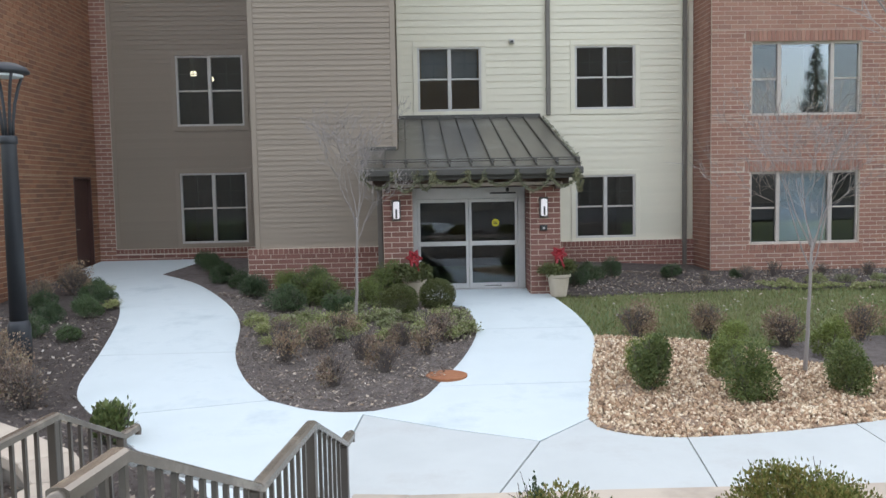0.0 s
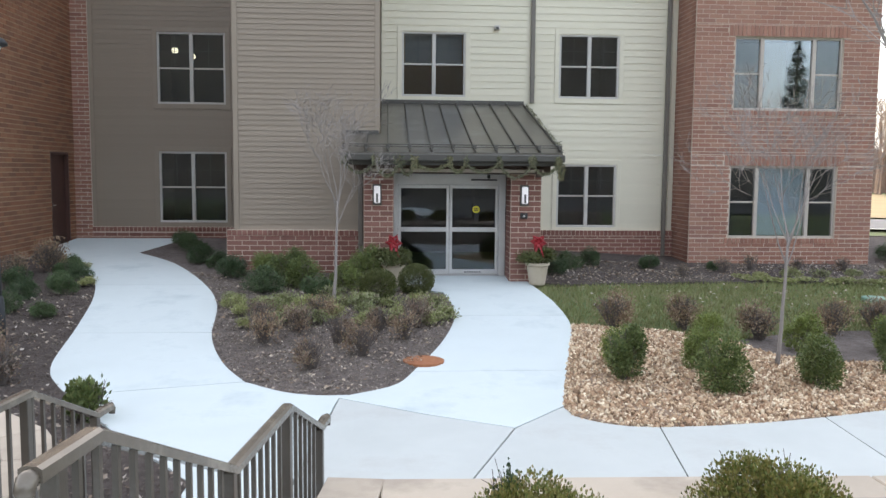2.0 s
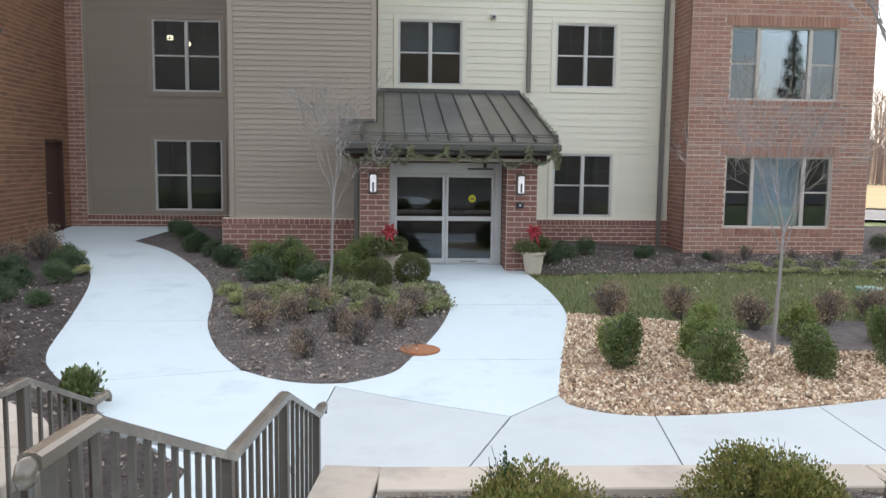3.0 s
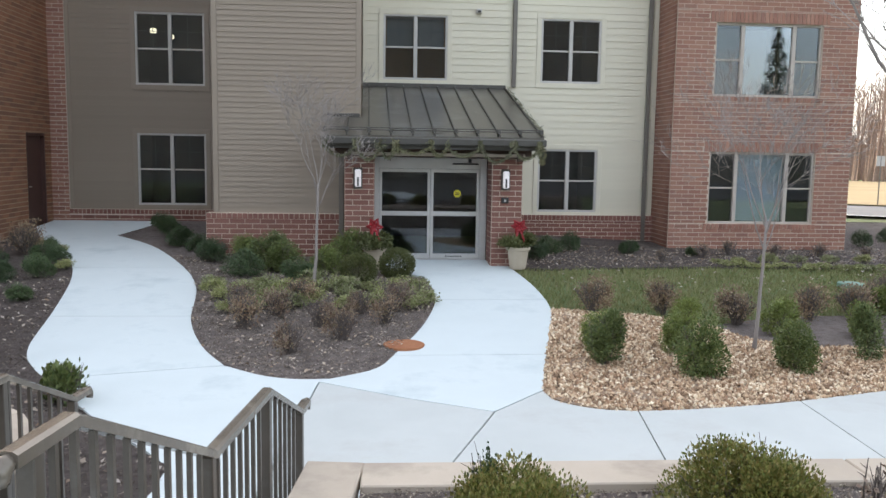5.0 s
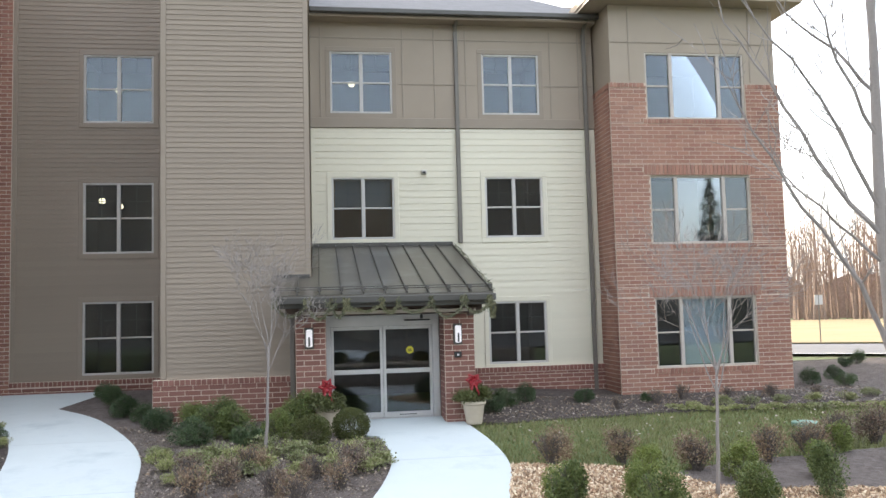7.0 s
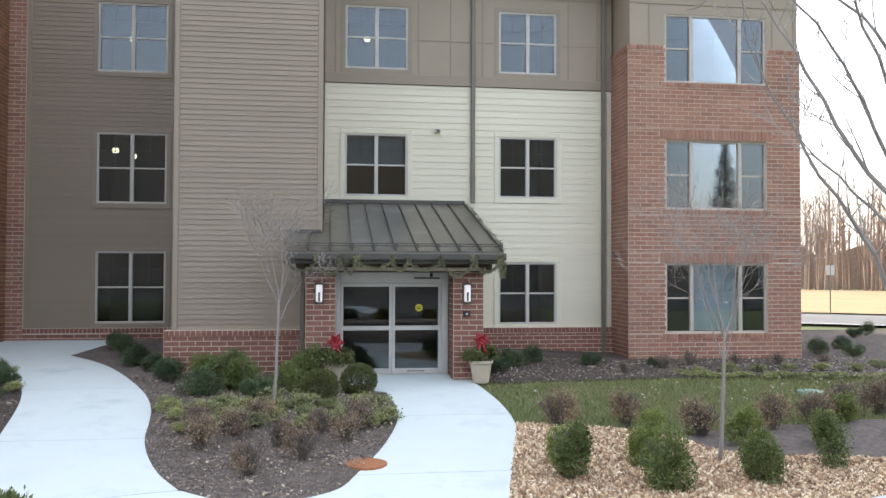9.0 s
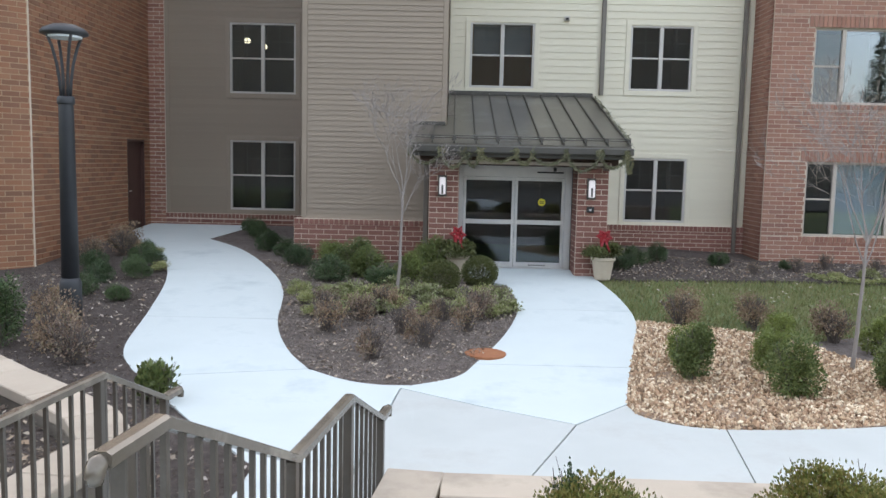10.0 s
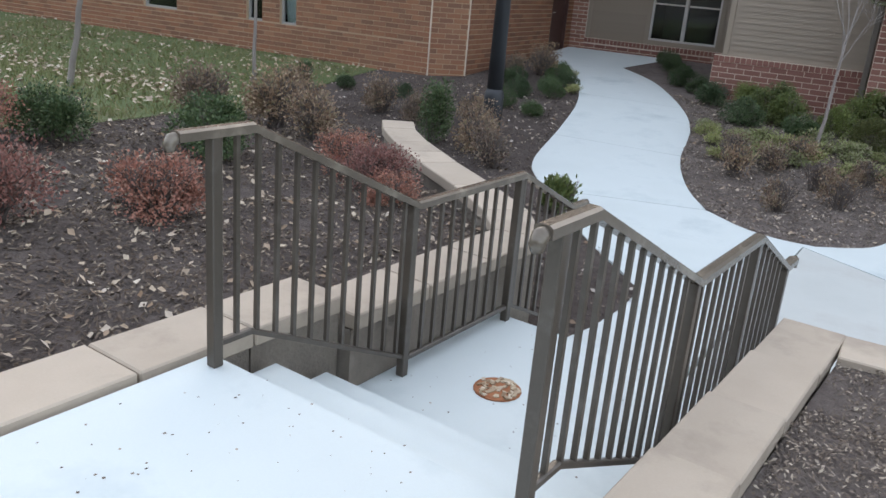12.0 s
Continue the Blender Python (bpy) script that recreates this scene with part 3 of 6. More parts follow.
tagged(part("trim", one_box(BAY_X0 - 0.13, BAY_X0 - 0.02, CREAM_Y - 0.03, CREAM_Y - 0.003, 1.12, 7.06, bevel=0.005), M_CREAM_TRIM), "cream corner trim board", "trim", kind="structure")
tagged(part("trim", one_box(3.62, 3.78, CREAM_Y - 0.03, CREAM_Y - 0.003, 1.12, 3.6, bevel=0.005), M_CREAM_TRIM), "cream vertical trim board", "trim", kind="structure")

# brick bay
bay_holes = [(8.02 - BAY_X0, 10.62 - BAY_X0, a, b) for a, b in ((1.03, 2.72), (4.02, 5.70), (7.1, 8.77))]
bay_sold = [(o[0] - 0.15, o[1] + 0.15, o[3], o[3] + 0.26) for o in bay_holes[:2]] + [(o[0] - 0.1, o[1] + 0.1, o[2] - 0.13, o[2]) for o in bay_holes] + [(0, bay_holes[0][0] - 0.05, 7.86, 7.99), (bay_holes[0][1] + 0.05, BAY_X1 - BAY_X0, 7.86, 7.99)]
brick_wall("wall_bay", "red brick bay wall with soldier courses round its windows", (BAY_X0, BAY_Y), (1, 0), BAY_X1 - BAY_X0, 0.2, 7.99, [h if h[3] < 7 else (h[0], h[1], h[2], 7.99) for h in bay_holes], bay_sold, M_BRICK, pieces=-300)
brick_wall("wall_bay_flank", "red brick flank wall of the bay", (BAY_X0, CREAM_Y + 0.2), (0, -1), CREAM_Y + 0.175 - BAY_Y, 0.2, 7.99, (), [(0, CREAM_Y + 0.175 - BAY_Y, 7.86, 7.99)], M_BRICK)
brick_wall("wall_bay_end", "red brick end wall of the bay", (BAY_X1, BAY_Y + 0.025), (0, 1), 9.0, 0.0, 7.99, (), (), M_BRICK)
bay_top = tagged(new("wall_bay_top"), "taupe flat panel cladding above the brick bay", "wall", kind="structure")
bm = bmesh.new()
for a, b, c, d in cells(BAY_X1 - BAY_X0 - 0.1, 7.99, 9.95, [(bay_holes[2][0] - 0.05, bay_holes[2][1] - 0.05, 7.9, bay_holes[2][3])]):
    box(bm, BAY_X0 + 0.05 + a, BAY_X0 + 0.05 + b, BAY_Y + 0.03, BAY_Y + 0.25, c, d)
box(bm, BAY_X0 + 0.05, BAY_X0 + 0.25, BAY_Y + 0.25, CREAM_Y + 0.3, 7.99, 9.95)
box(bm, BAY_X1 - 0.25, BAY_X1 - 0.05, BAY_Y + 0.25, BAY_Y + 9.0, 7.99, 9.95)
part("panel_sheet", bm, M_PANEL, bay_top)
for x in (BAY_X0 + 0.55, BAY_X1 - 0.7):
    part("batten", one_box(x - 0.02, x + 0.02, BAY_Y + 0.012, BAY_Y + 0.03, 8.05, 9.9, bevel=0.004), M_TAN_TRIM, bay_top)
part("batten", one_box(BAY_X0 + 0.05, BAY_X1 - 0.05, BAY_Y + 0.01, BAY_Y + 0.03, 9.0, 9.04, bevel=0.004), M_TAN_TRIM, bay_top)
for o in bay_holes:
    window(None, BAY_X0 + o[0], BAY_X0 + o[1], o[2], o[3], BAY_Y + 0.05, TRIPLE, M_DOWN_BAY, grille=False, label="taupe-framed triple window with a wide middle pane")
    room("room", BAY_X0 + o[0] - 0.3, BAY_X0 + o[1] + 0.3, BAY_Y + 0.27, o[2] - 0.6, o[3] + 0.4, M_ROOM_GLOOM)
# blinds in the lower bay window
blind = thing("window_blind", "pale closed slatted blind behind the glass", "blind", (BAY_X0 + bay_holes[0][0] + 0.72, BAY_Y + 0.2, bay_holes[0][2] + 0.06))
part("head_rail", one_box(0, 1.18, 0, 0.04, 1.54, 1.58, bevel=0.004), M_BLIND, blind)
slat = mesh_of("slat", [(0, 0, 0), (1.18, 0, 0), (1.18, 0.012, 0.046), (0, 0.012, 0.046), (0, 0.002, 0), (1.18, 0.002, 0), (1.18, 0.014, 0.046), (0, 0.014, 0.046)], CUBE, M_BLIND)
for i in range(36):
    raw_part("slat", slat, blind).location = (0, 0, i * 0.043)

def drawn_blind(x, y, z_top, width, drop, label):
    """A fabric blind drawn part of the way down behind a sash."""
    b = thing("window_blind", label, "blind", (x, y, z_top))
    part("head_rail", one_box(0, width, -0.02, 0.03, -0.04, 0, bevel=0.004), M_DOWN_BAY, b)
    part("fabric", one_box(0.01, width - 0.01, 0, 0.006, -drop, -0.04), M_FABRIC, b)
    part("hem_bar", one_box(0.01, width - 0.01, -0.008, 0.014, -drop - 0.02, -drop, bevel=0.004), M_DOWN_BAY, b)


for x, drop in ((0.42, 0.72), (1.16, 0.68)):
    drawn_blind(x, CREAM_Y + 0.24, FLOORS[1][1] - 0.03, 0.66, drop, "grey fabric blind drawn half down in a warm room")


def wing_blind(x0, x1):
    b = thing("window_blind", "pale closed slatted blind behind narrow glass", "blind", (x0 + 0.055, WING_Y + 0.127, 1.05), "wing blinds")
    w = x1 - x0 - 0.11
    part("head_rail", one_box(0, w, 0, 0.03, 1.31, 1.35, bevel=0.004), M_BLIND, b)
    sl = mesh_of("slat", [(0, 0, 0), (w, 0, 0), (w, 0.012, 0.046), (0, 0.012, 0.046), (0, 0.002, 0), (w, 0.002, 0), (w, 0.014, 0.046), (0, 0.014, 0.046)], CUBE, M_BLIND)
    for i in range(30):
        raw_part("slat", sl, b).location = (0, 0, i * 0.0436)


# left wing with a cut corner
wing_wins = [(-16.5, -15.4), (-13.25, -12.8), (-12.3, -11.85)]
wing_holes = [(a + 26, b + 26, 1.0, 2.45) for a, b in wing_wins]
brick_wall("wall_wing_front", "brown brick wall of the side wing", (-26, WING_Y), (1, 0), 26 - 8.45, -0.2, 9.5, wing_holes, (), M_BRICK_TAN, pieces=0)
brick_wall("wall_wing_corner", "brown brick cut corner of the side wing", (-8.45, WING_Y), (0.70711, 0.70711), 0.778, -0.1, 12.5, (), (), M_BRICK_TAN, pieces=-120)
side_len = RECESS_Y - (WING_Y + 0.55)
door_u = (20.15 - WING_Y - 0.55, 21.25 - WING_Y - 0.55)
brick_wall("wall_wing_side", "brown brick side wall of the wing beside the path", (SIDE_X, WING_Y + 0.55), (0, 1), side_len, -0.1, 12.5, [(door_u[0], door_u[1], 0.0, 2.92)], (), M_BRICK_TAN, pieces=-300)
for a, b in wing_wins:
    window(None, a, b, 1.0, 2.45, WING_Y + 0.06, [(1, True)], M_DOWN_LIGHT, grille=False, label="narrow grey-framed window with closed pale blind")
    room("room", a + 0.01, b - 0.01, WING_Y + 0.175, 1.01, 2.44, M_BLIND, 0.05)
    wing_blind(a, b)
for cz in ((-8.46, WING_Y - 0.012), (SIDE_X + 0.012, WING_Y + 0.56)):
    tagged(part("trim", one_box(cz[0] - 0.012, cz[0] + 0.012, cz[1] - 0.012, cz[1] + 0.012, 0.1, 12.4, bevel=0.003), M_MORTAR), "pale sealed vertical control joint", "trim", kind="structure")

side_door = tagged(new("door_2"), "plain dark brown steel side door, closed", "door", kind="structure")
part("door_leaf", one_box(SIDE_X - 0.12, SIDE_X - 0.07, 20.2, 21.2, 0.67, 2.86, bevel=0.004), M_DOOR, side_door)
bm = bmesh.new()
for a in ((20.15, 20.2, 0.66, 2.92), (21.2, 21.25, 0.66, 2.92), (20.2, 21.2, 2.86, 2.92)):
    box(bm, SIDE_X - 0.14, SIDE_X + 0.01, a[0], a[1], a[2], a[3])
part("door_frame", bm, M_DOOR, side_door)
bm = bmesh.new()
tube(bm, [(SIDE_X - 0.07, 20.3, 1.65), (SIDE_X - 0.01, 20.3, 1.65), (SIDE_X - 0.01, 20.42, 1.65)], [0.012] * 3)
part("door_handle", bm, M_ALU, side_door)

# eaves and roofs
eave = tagged(new("roof_main"), "grey shingle roof with a bronze gutter", "roof", kind="structure")
bm = bmesh.new()
vs = [bm.verts.new(v) for v in ((PANEL_X1 + 0.02, CREAM_Y - 0.45, 9.95), (BAY_X0 - 0.02, CREAM_Y - 0.45, 9.95), (BAY_X0 - 0.02, 27, 13.2), (PANEL_X1 + 0.02, 27, 13.2), (PANEL_X1 + 0.02, CREAM_Y - 0.45, 9.8), (BAY_X0 - 0.02, CREAM_Y - 0.45, 9.8), (BAY_X0 - 0.02, 27, 13.0), (PANEL_X1 + 0.02, 27, 13.0))]
for f in CUBE:
    bm.faces.new([vs[i] for i in f])
bmesh.ops.recalc_face_normals(bm, faces=bm.faces[:])
part("shingles", bm, M_SHINGLE, eave)
part("soffit", one_box(PANEL_X1 + 0.02, BAY_X0 - 0.02, CREAM_Y - 0.44, CREAM_Y + 0.2, 9.74, 9.79), M_PANEL, eave)
part("gutter", one_box(PANEL_X1 + 0.02, BAY_X0 + 0.05, CREAM_Y - 0.58, CREAM_Y - 0.452, 9.80, 9.93, bevel=0.02), M_BRONZE, eave)
bay_roof = tagged(new("roof_bay"), "overhanging roof of the brick bay", "roof", kind="structure")
part("soffit", one_box(BAY_X0 - 0.5, BAY_X1 + 0.5, BAY_Y - 0.5, 28, 9.96, 10.02), M_PANEL, bay_roof)
part("fascia", one_box(BAY_X0 - 0.52, BAY_X1 + 0.52, BAY_Y - 0.52, 28.02, 10.03, 10.25, bevel=0.02), M_TAN_TRIM, bay_roof)
# the building's bulk behind, which throws its shade over the court
tagged(part("wall_rear", one_box(-26, BAY_X1 - 0.3, 27.0, 40, 0, 12.9), M_PANEL), "plain rear block of the building", "wall", kind="structure")
tagged(part("roof_flat", one_box(-26, -0.2, 22.1, 27, 12.0, 12.4), M_SHINGLE), "plain flat roof behind the tan walls", "roof", kind="structure")


def downspout(x, y, z0, z1, kick=True):
    d = thing("downspout", "taupe metal downspout fixed to the wall", "downspout", (x, y, z0))
    bm = bmesh.new()
    box(bm, -0.05, 0.05, -0.1, -0.02, 0.0, z1 - z0 - 0.25, bevel=0.012)
    part("pipe", bm, M_DOWN, d)
    if kick:
        bm = bmesh.new()
        tube(bm, [(0, -0.06, z1 - z0 - 0.27), (0, -0.12, z1 - z0 - 0.12), (0, -0.4, z1 - z0)], [0.05] * 3)
        part("elbow", bm, M_DOWN, d)
    for z in (0.6, 3.0, 5.5):
        if z < z1 - z0:
            part("strap", one_box(-0.065, 0.065, -0.105, -0.02, z, z + 0.03), M_DOWN, d)
    return d


M_DOWN = surface("taupe_metal", (0.14, 0.125, 0.105), (0.17, 0.152, 0.128), 3, 0.5, 80, 0.05)
downspout(3.5, CREAM_Y, 4.2, 9.8)
downspout(6.84, CREAM_Y - 0.03, 0.45, 9.8)
downspout(-0.53, PANEL_Y - 0.11, 0.44, 2.9, False)

# wall-mounted camera box
cctv = thing("wall_camera", "small white camera box on cream siding", "camera", (2.62, CREAM_Y - 0.02, 5.95))
part("housing", one_box(-0.06, 0.06, -0.12, 0.01, -0.03, 0.07, bevel=0.01), M_WHITE, cctv)
part("lens_cap", one_box(-0.035, 0.035, -0.135, -0.12, -0.02, 0.03, bevel=0.005), M_BLACK, cctv)

# ---- entrance ----
brick_wall("wall_pier_left", "dark red brick entrance pier carrying a wall light", (-0.44, PIER_Y), (1, 0), 0.56, 0.25, 2.62, (), (), M_BRICK_DARK, pieces=45)
brick_wall("wall_pier_right", "dark red brick entrance pier carrying a wall light", (2.39, PIER_Y), (1, 0), 0.59, 0.25, 2.62, (), (), M_BRICK_DARK, pieces=45)
brick_wall("wall_porch_flank", "dark red brick flank of the entrance porch", (2.98, PIER_Y + 0.03), (0, 1), CREAM_Y - 0.13 - PIER_Y, 0.25, 2.62, (), (), M_BRICK_DARK)
brick_wall("wall_porch_left", "dark red brick flank of the entrance porch", (-0.44, PANEL_Y - 0.1), (0, -1), PANEL_Y - 0.13 - PIER_Y, 0.25, 2.62, (), (), M_BRICK_DARK)
brick_wall("wall_pier_cheek", "dark red brick cheek of the entrance pier", (0.12, PIER_Y + 0.03), (0, 1), 0.57, 0.25, 2.62, (), (), M_BRICK_DARK)
brick_wall("wall_pier_inner", "dark red brick cheek of the entrance pier", (2.39, PIER_Y + 0.6), (0, -1), 0.57, 0.25, 2.62, (), (), M_BRICK_DARK)

door = tagged(new("door_1"), "aluminium glass sliding entrance doors, closed", "door", kind="structure")
door.location = (0, 0, SILL)
x0, x1, top = 0.13, 2.38, 2.06
for a in ((x0, x0 + 0.09, 0, top), (x1 - 0.14, x1, 0, top), (x0 + 0.09, x1 - 0.14, 1.84, top)):
    part("door_frame", one_box(a[0], a[1], DOOR_Y - 0.06, DOOR_Y + 0.1, a[2], a[3], bevel=0.006), M_ALU, door)
part("threshold", one_box(x0, x1, DOOR_Y - 0.1, DOOR_Y + 0.1, 0.004, 0.03, bevel=0.006), M_ALU, door)
part("sensor_strip", one_box(1.68, 2.2, DOOR_Y - 0.09, DOOR_Y - 0.06, 1.93, 1.96, bevel=0.004), M_BLACK, door)
part("sensor", one_box(2.0, 2.06, DOOR_Y - 0.1, DOOR_Y - 0.06, 1.97, 2.05, bevel=0.01), M_BLACK, door)
mid = 1.25
for a, b in ((x0 + 0.09, mid), (mid, x1 - 0.14)):
    leaf = part("door_leaf", one_box(a + 0.004, a + 0.06, DOOR_Y - 0.03, DOOR_Y + 0.02, 0.035, 1.835, bevel=0.005), M_ALU, door)
    for c in ((b - 0.06, b - 0.004, 0.035, 1.835), (a + 0.06, b - 0.06, 0.035, 0.14), (a + 0.06, b - 0.06, 0.90, 0.99), (a + 0.06, b - 0.06, 1.77, 1.835)):
        part("rail", one_box(c[0], c[1], DOOR_Y - 0.03, DOOR_Y + 0.02, c[2], c[3], bevel=0.005), M_ALU, leaf)
    for c, d in ((0.14, 0.90), (0.99, 1.77)):
        part("pane", one_box(a + 0.06, b - 0.06, DOOR_Y - 0.008, DOOR_Y, c, d), M_GLASS, leaf).visible_shadow = False
bm = bmesh.new()
lathe(bm, [(0.075, 0), (0.075, 0.003)], 20)
bmesh.ops.transform(bm, matrix=pose(1.79, DOOR_Y - 0.012, 1.78, 90), verts=bm.verts)
sticker = tagged(part("door_sticker", bm, M_YELLOW), "round yellow warning sticker on the door glass", "sticker")
bm = bmesh.new()
for z in (-0.02, 0.01):
    box(bm, 1.75, 1.83, DOOR_Y - 0.018, DOOR_Y - 0.0155, 1.775 + z, 1.79 + z)
part("printed_lines", bm, M_BLACK, sticker)
letters = thing("door_lettering", "dark unreadable lettering low on the door", "lettering", (1.56, DOOR_Y - 0.031, SILL + 0.075))
for k in range(7):
    part("letter_bar", one_box(k * 0.05, k * 0.05 + 0.035, -0.003, 0, 0, 0.022), M_BLACK, letters)
lobby = room("room_lobby", 0.1, 2.6, DOOR_Y + 0.12, SILL - 0.01, 2.7, M_ROOM_GLOOM, 3.2)
tagged(part("ceiling_porch", one_box(-0.4, 2.94, PIER_Y + 0.02, DOOR_Y + 0.1, 2.5, 2.6), M_SOFFIT), "dark soffit above the entrance doors", "ceiling", kind="structure")


def sconce(x):
    s = thing("wall_sconce", "white rectangular glowing sconce on a brick pier", "wall light", (x, PIER_Y - 0.008, 1.91), "entrance sconces")
    part("back_plate", one_box(-0.085, 0.085, -0.04, -0.004, -0.02, 0.38, bevel=0.008), M_BRONZE, s)
    part("diffuser", one_box(-0.06, 0.06, -0.11, -0.04, 0.015, 0.345, bevel=0.02), M_SHADE, s)
    part("band", one_box(-0.018, 0.018, -0.118, -0.108, 0.03, 0.2, bevel=0.004), M_BRONZE, s)


sconce(-0.187)
sconce(2.65)
ic = thing("intercom_box", "small dark intercom box on the brick pier", "intercom", (2.645, PIER_Y - 0.008, 1.69))
part("housing", one_box(-0.07, 0.07, -0.045, -0.004, -0.05, 0.06, bevel=0.01), M_BLACK, ic)
part("button", one_box(-0.02, 0.02, -0.052, -0.044, -0.02, 0.02, bevel=0.004), M_ALU, ic)

# canopy: shed roof of standing seam metal
can = thing("entrance_canopy", "bronze standing seam metal canopy over the entrance", "canopy", (1.25, 17, 2.6))
def cpart(name, bm, mat, label=""):
    ob = part(name, bm, mat, can, label)
    ob.matrix_parent_inverse = Matrix.Translation((-1.25, -17, -2.6))
    return ob
FRONT_Y, FRONT_Z, TOP_Z, CX0, CX1 = 15.5, 2.89, 4.17, -0.82, 3.30
slope = (TOP_Z - FRONT_Z) / (CREAM_Y - FRONT_Y)
def roof_z(y):
    return FRONT_Z + (y - FRONT_Y) * slope
bm = bmesh.new()
def prism(bm, low, high, thick=0.04):
    """A slab over the outline low (x, y) on the roof's slope."""
    a = [bm.verts.new((x, y, roof_z(y) - thick)) for x, y in low]
    b = [bm.verts.new((x, y, roof_z(y))) for x, y in low]
    bm.faces.new(a[::-1])
    bm.faces.new(b)
    for i in range(len(a)):
        j = (i + 1) % len(a)
        bm.faces.new((a[i], a[j], b[j], b[i]))
y_panel = PANEL_Y - 0.03
prism(bm, [(CX0, FRONT_Y), (CX1, FRONT_Y), (CX1, CREAM_Y - 0.01), (PANEL_X1 + 0.02, CREAM_Y - 0.01), (PANEL_X1 + 0.02, y_panel), (CX0, y_panel)], None)
bmesh.ops.recalc_face_normals(bm, faces=bm.faces[:])
cpart("metal_deck", bm, M_ROOF)
n_seam = 10
for k in range(n_seam + 1):
    x = CX0 + 0.02 + (CX1 - CX0 - 0.04) * k / n_seam
    y_end = CREAM_Y - 0.02 if x > PANEL_X1 + 0.05 else y_panel
    bm = bmesh.new()
    vs = [bm.verts.new((x + dx, y, roof_z(y) + dz)) for y in (FRONT_Y, y_end) for dx, dz in ((-0.016, 0), (0.016, 0), (0.010, 0.045), (-0.010, 0.045))]
    for f in ((0, 1, 2, 3), (7, 6, 5, 4), (0, 4, 5, 1), (1, 5, 6, 2), (2, 6, 7, 3), (3, 7, 4, 0)):
        bm.faces.new([vs[i] for i in f])
    cpart("seam", bm, M_BRONZE)
cpart("ridge_flashing", one_box(PANEL_X1 + 0.02, CX1, CREAM_Y - 0.09, CREAM_Y - 0.02, TOP_Z - 0.03, TOP_Z + 0.07, bevel=0.01), M_BRONZE)
cpart("side_flashing", one_box(CX0, PANEL_X1 - 0.02, y_panel - 0.06, y_panel, roof_z(y_panel) - 0.02, roof_z(y_panel) + 0.06, bevel=0.01), M_BRONZE)
cpart("gutter", one_box(CX0 - 0.03, CX1 + 0.03, FRONT_Y - 0.12, FRONT_Y - 0.004, FRONT_Z - 0.17, FRONT_Z - 0.03, bevel=0.02), M_BRONZE)
cpart("fascia", one_box(CX0, CX1, FRONT_Y + 0.0, FRONT_Y + 0.05, FRONT_Z - 0.24, FRONT_Z - 0.045, bevel=0.006), M_BRONZE)
for zz in (0.07, 0.11):
    cpart("snow_rail", one_box(CX0, CX1, FRONT_Y + 0.16, FRONT_Y + 0.19, roof_z(FRONT_Y + 0.17) + zz - 0.02, roof_z(FRONT_Y + 0.17) + zz, bevel=0.004), M_BRONZE)
for k in range(n_seam + 1):
    x = CX0 + 0.02 + (CX1 - CX0 - 0.04) * k / n_seam
    cpart("rail_clamp", one_box(x - 0.035, x + 0.035, FRONT_Y + 0.13, FRONT_Y + 0.2, roof_z(FRONT_Y + 0.17) + 0.02, roof_z(FRONT_Y + 0.17) + 0.1, bevel=0.006), M_BRONZE)
cpart("beam", one_box(-0.62, 3.12, 15.72, 15.88, 2.50, 2.66, bevel=0.01), M_SOFFIT)
cpart("light_band", one_box(-0.44, 2.98, 15.66, 15.715, 2.52, 2.585, bevel=0.006), M_TAN_TRIM)
for k in range(9):
    x = -0.68 + k * 0.475
    cpart("rafter", one_box(x - 0.035, x + 0.035, 15.56, 16.4, 2.665, 2.76, bevel=0.006), M_SOFFIT)
for x in (-0.34, 2.88):
    cpart("bracket", one_box(x - 0.05, x + 0.05, 15.58, 15.715, 2.44, 2.60, bevel=0.008), M_SOFFIT)
cpart("end_fascia", one_box(CX1 - 0.05, CX1 - 0.004, FRONT_Y + 0.06, CREAM_Y - 0.12, 2.66, 2.82, bevel=0.006), M_BRONZE)
cpart("soffit_board", one_box(CX0 + 0.05, CX1 - 0.06, FRONT_Y + 0.06, PANEL_Y - 0.12, 2.77, 2.81), M_SOFFIT)
cpart("gable_wall", one_box(2.9, 2.97, PIER_Y + 0.05, CREAM_Y - 0.12, 2.63, 2.98), M_CREAM)


# ---- ground, paths and beds ----
def low_ground(x, y):
    """The base sheet lies under all paving and beds."""
    return ground_z(x, y) - 0.06


xs = [-900, -300, -120, -60, -40] + [-30 + 0.75 * i for i in range(81)] + [40, 60, 120, 300, 900]
ys = [-900, -300, -100, -40, -20] + [-10 + 0.75 * i for i in range(60)] + [45, 60, 100, 200, 400, 1200]
verts = [(x, y, low_ground(x, y) - (0.0 if abs(x) < 60 else 0.4)) for y in ys for x in xs]
faces = [(j * len(xs) + i, j * len(xs) + i + 1, (j + 1) * len(xs) + i + 1, (j + 1) * len(xs) + i) for j in range(len(ys) - 1) for i in range(len(xs) - 1)]
tagged(new("ground", mesh_of("ground", verts, faces, M_GRASS)), "mown grass ground reaching to the distance", "ground", kind="structure")

LEFT_EDGE = [(-7.86, 20.6), (-7.8, 20.05), (-6.75, 18.2), (-5.7, 16.35), (-5.08, 14.65), (-4.58, 12.45), (-4.22, 10.6), (-3.85, 9.75), (-3.52, 9.32)]
ISLAND_LEFT = [(-5.66, 19.3), (-4.52, 17.9), (-3.42, 15.7), (-2.83, 13.92), (-2.5, 11.9), (-2.1, 10.6), (-1.68, 9.78)]
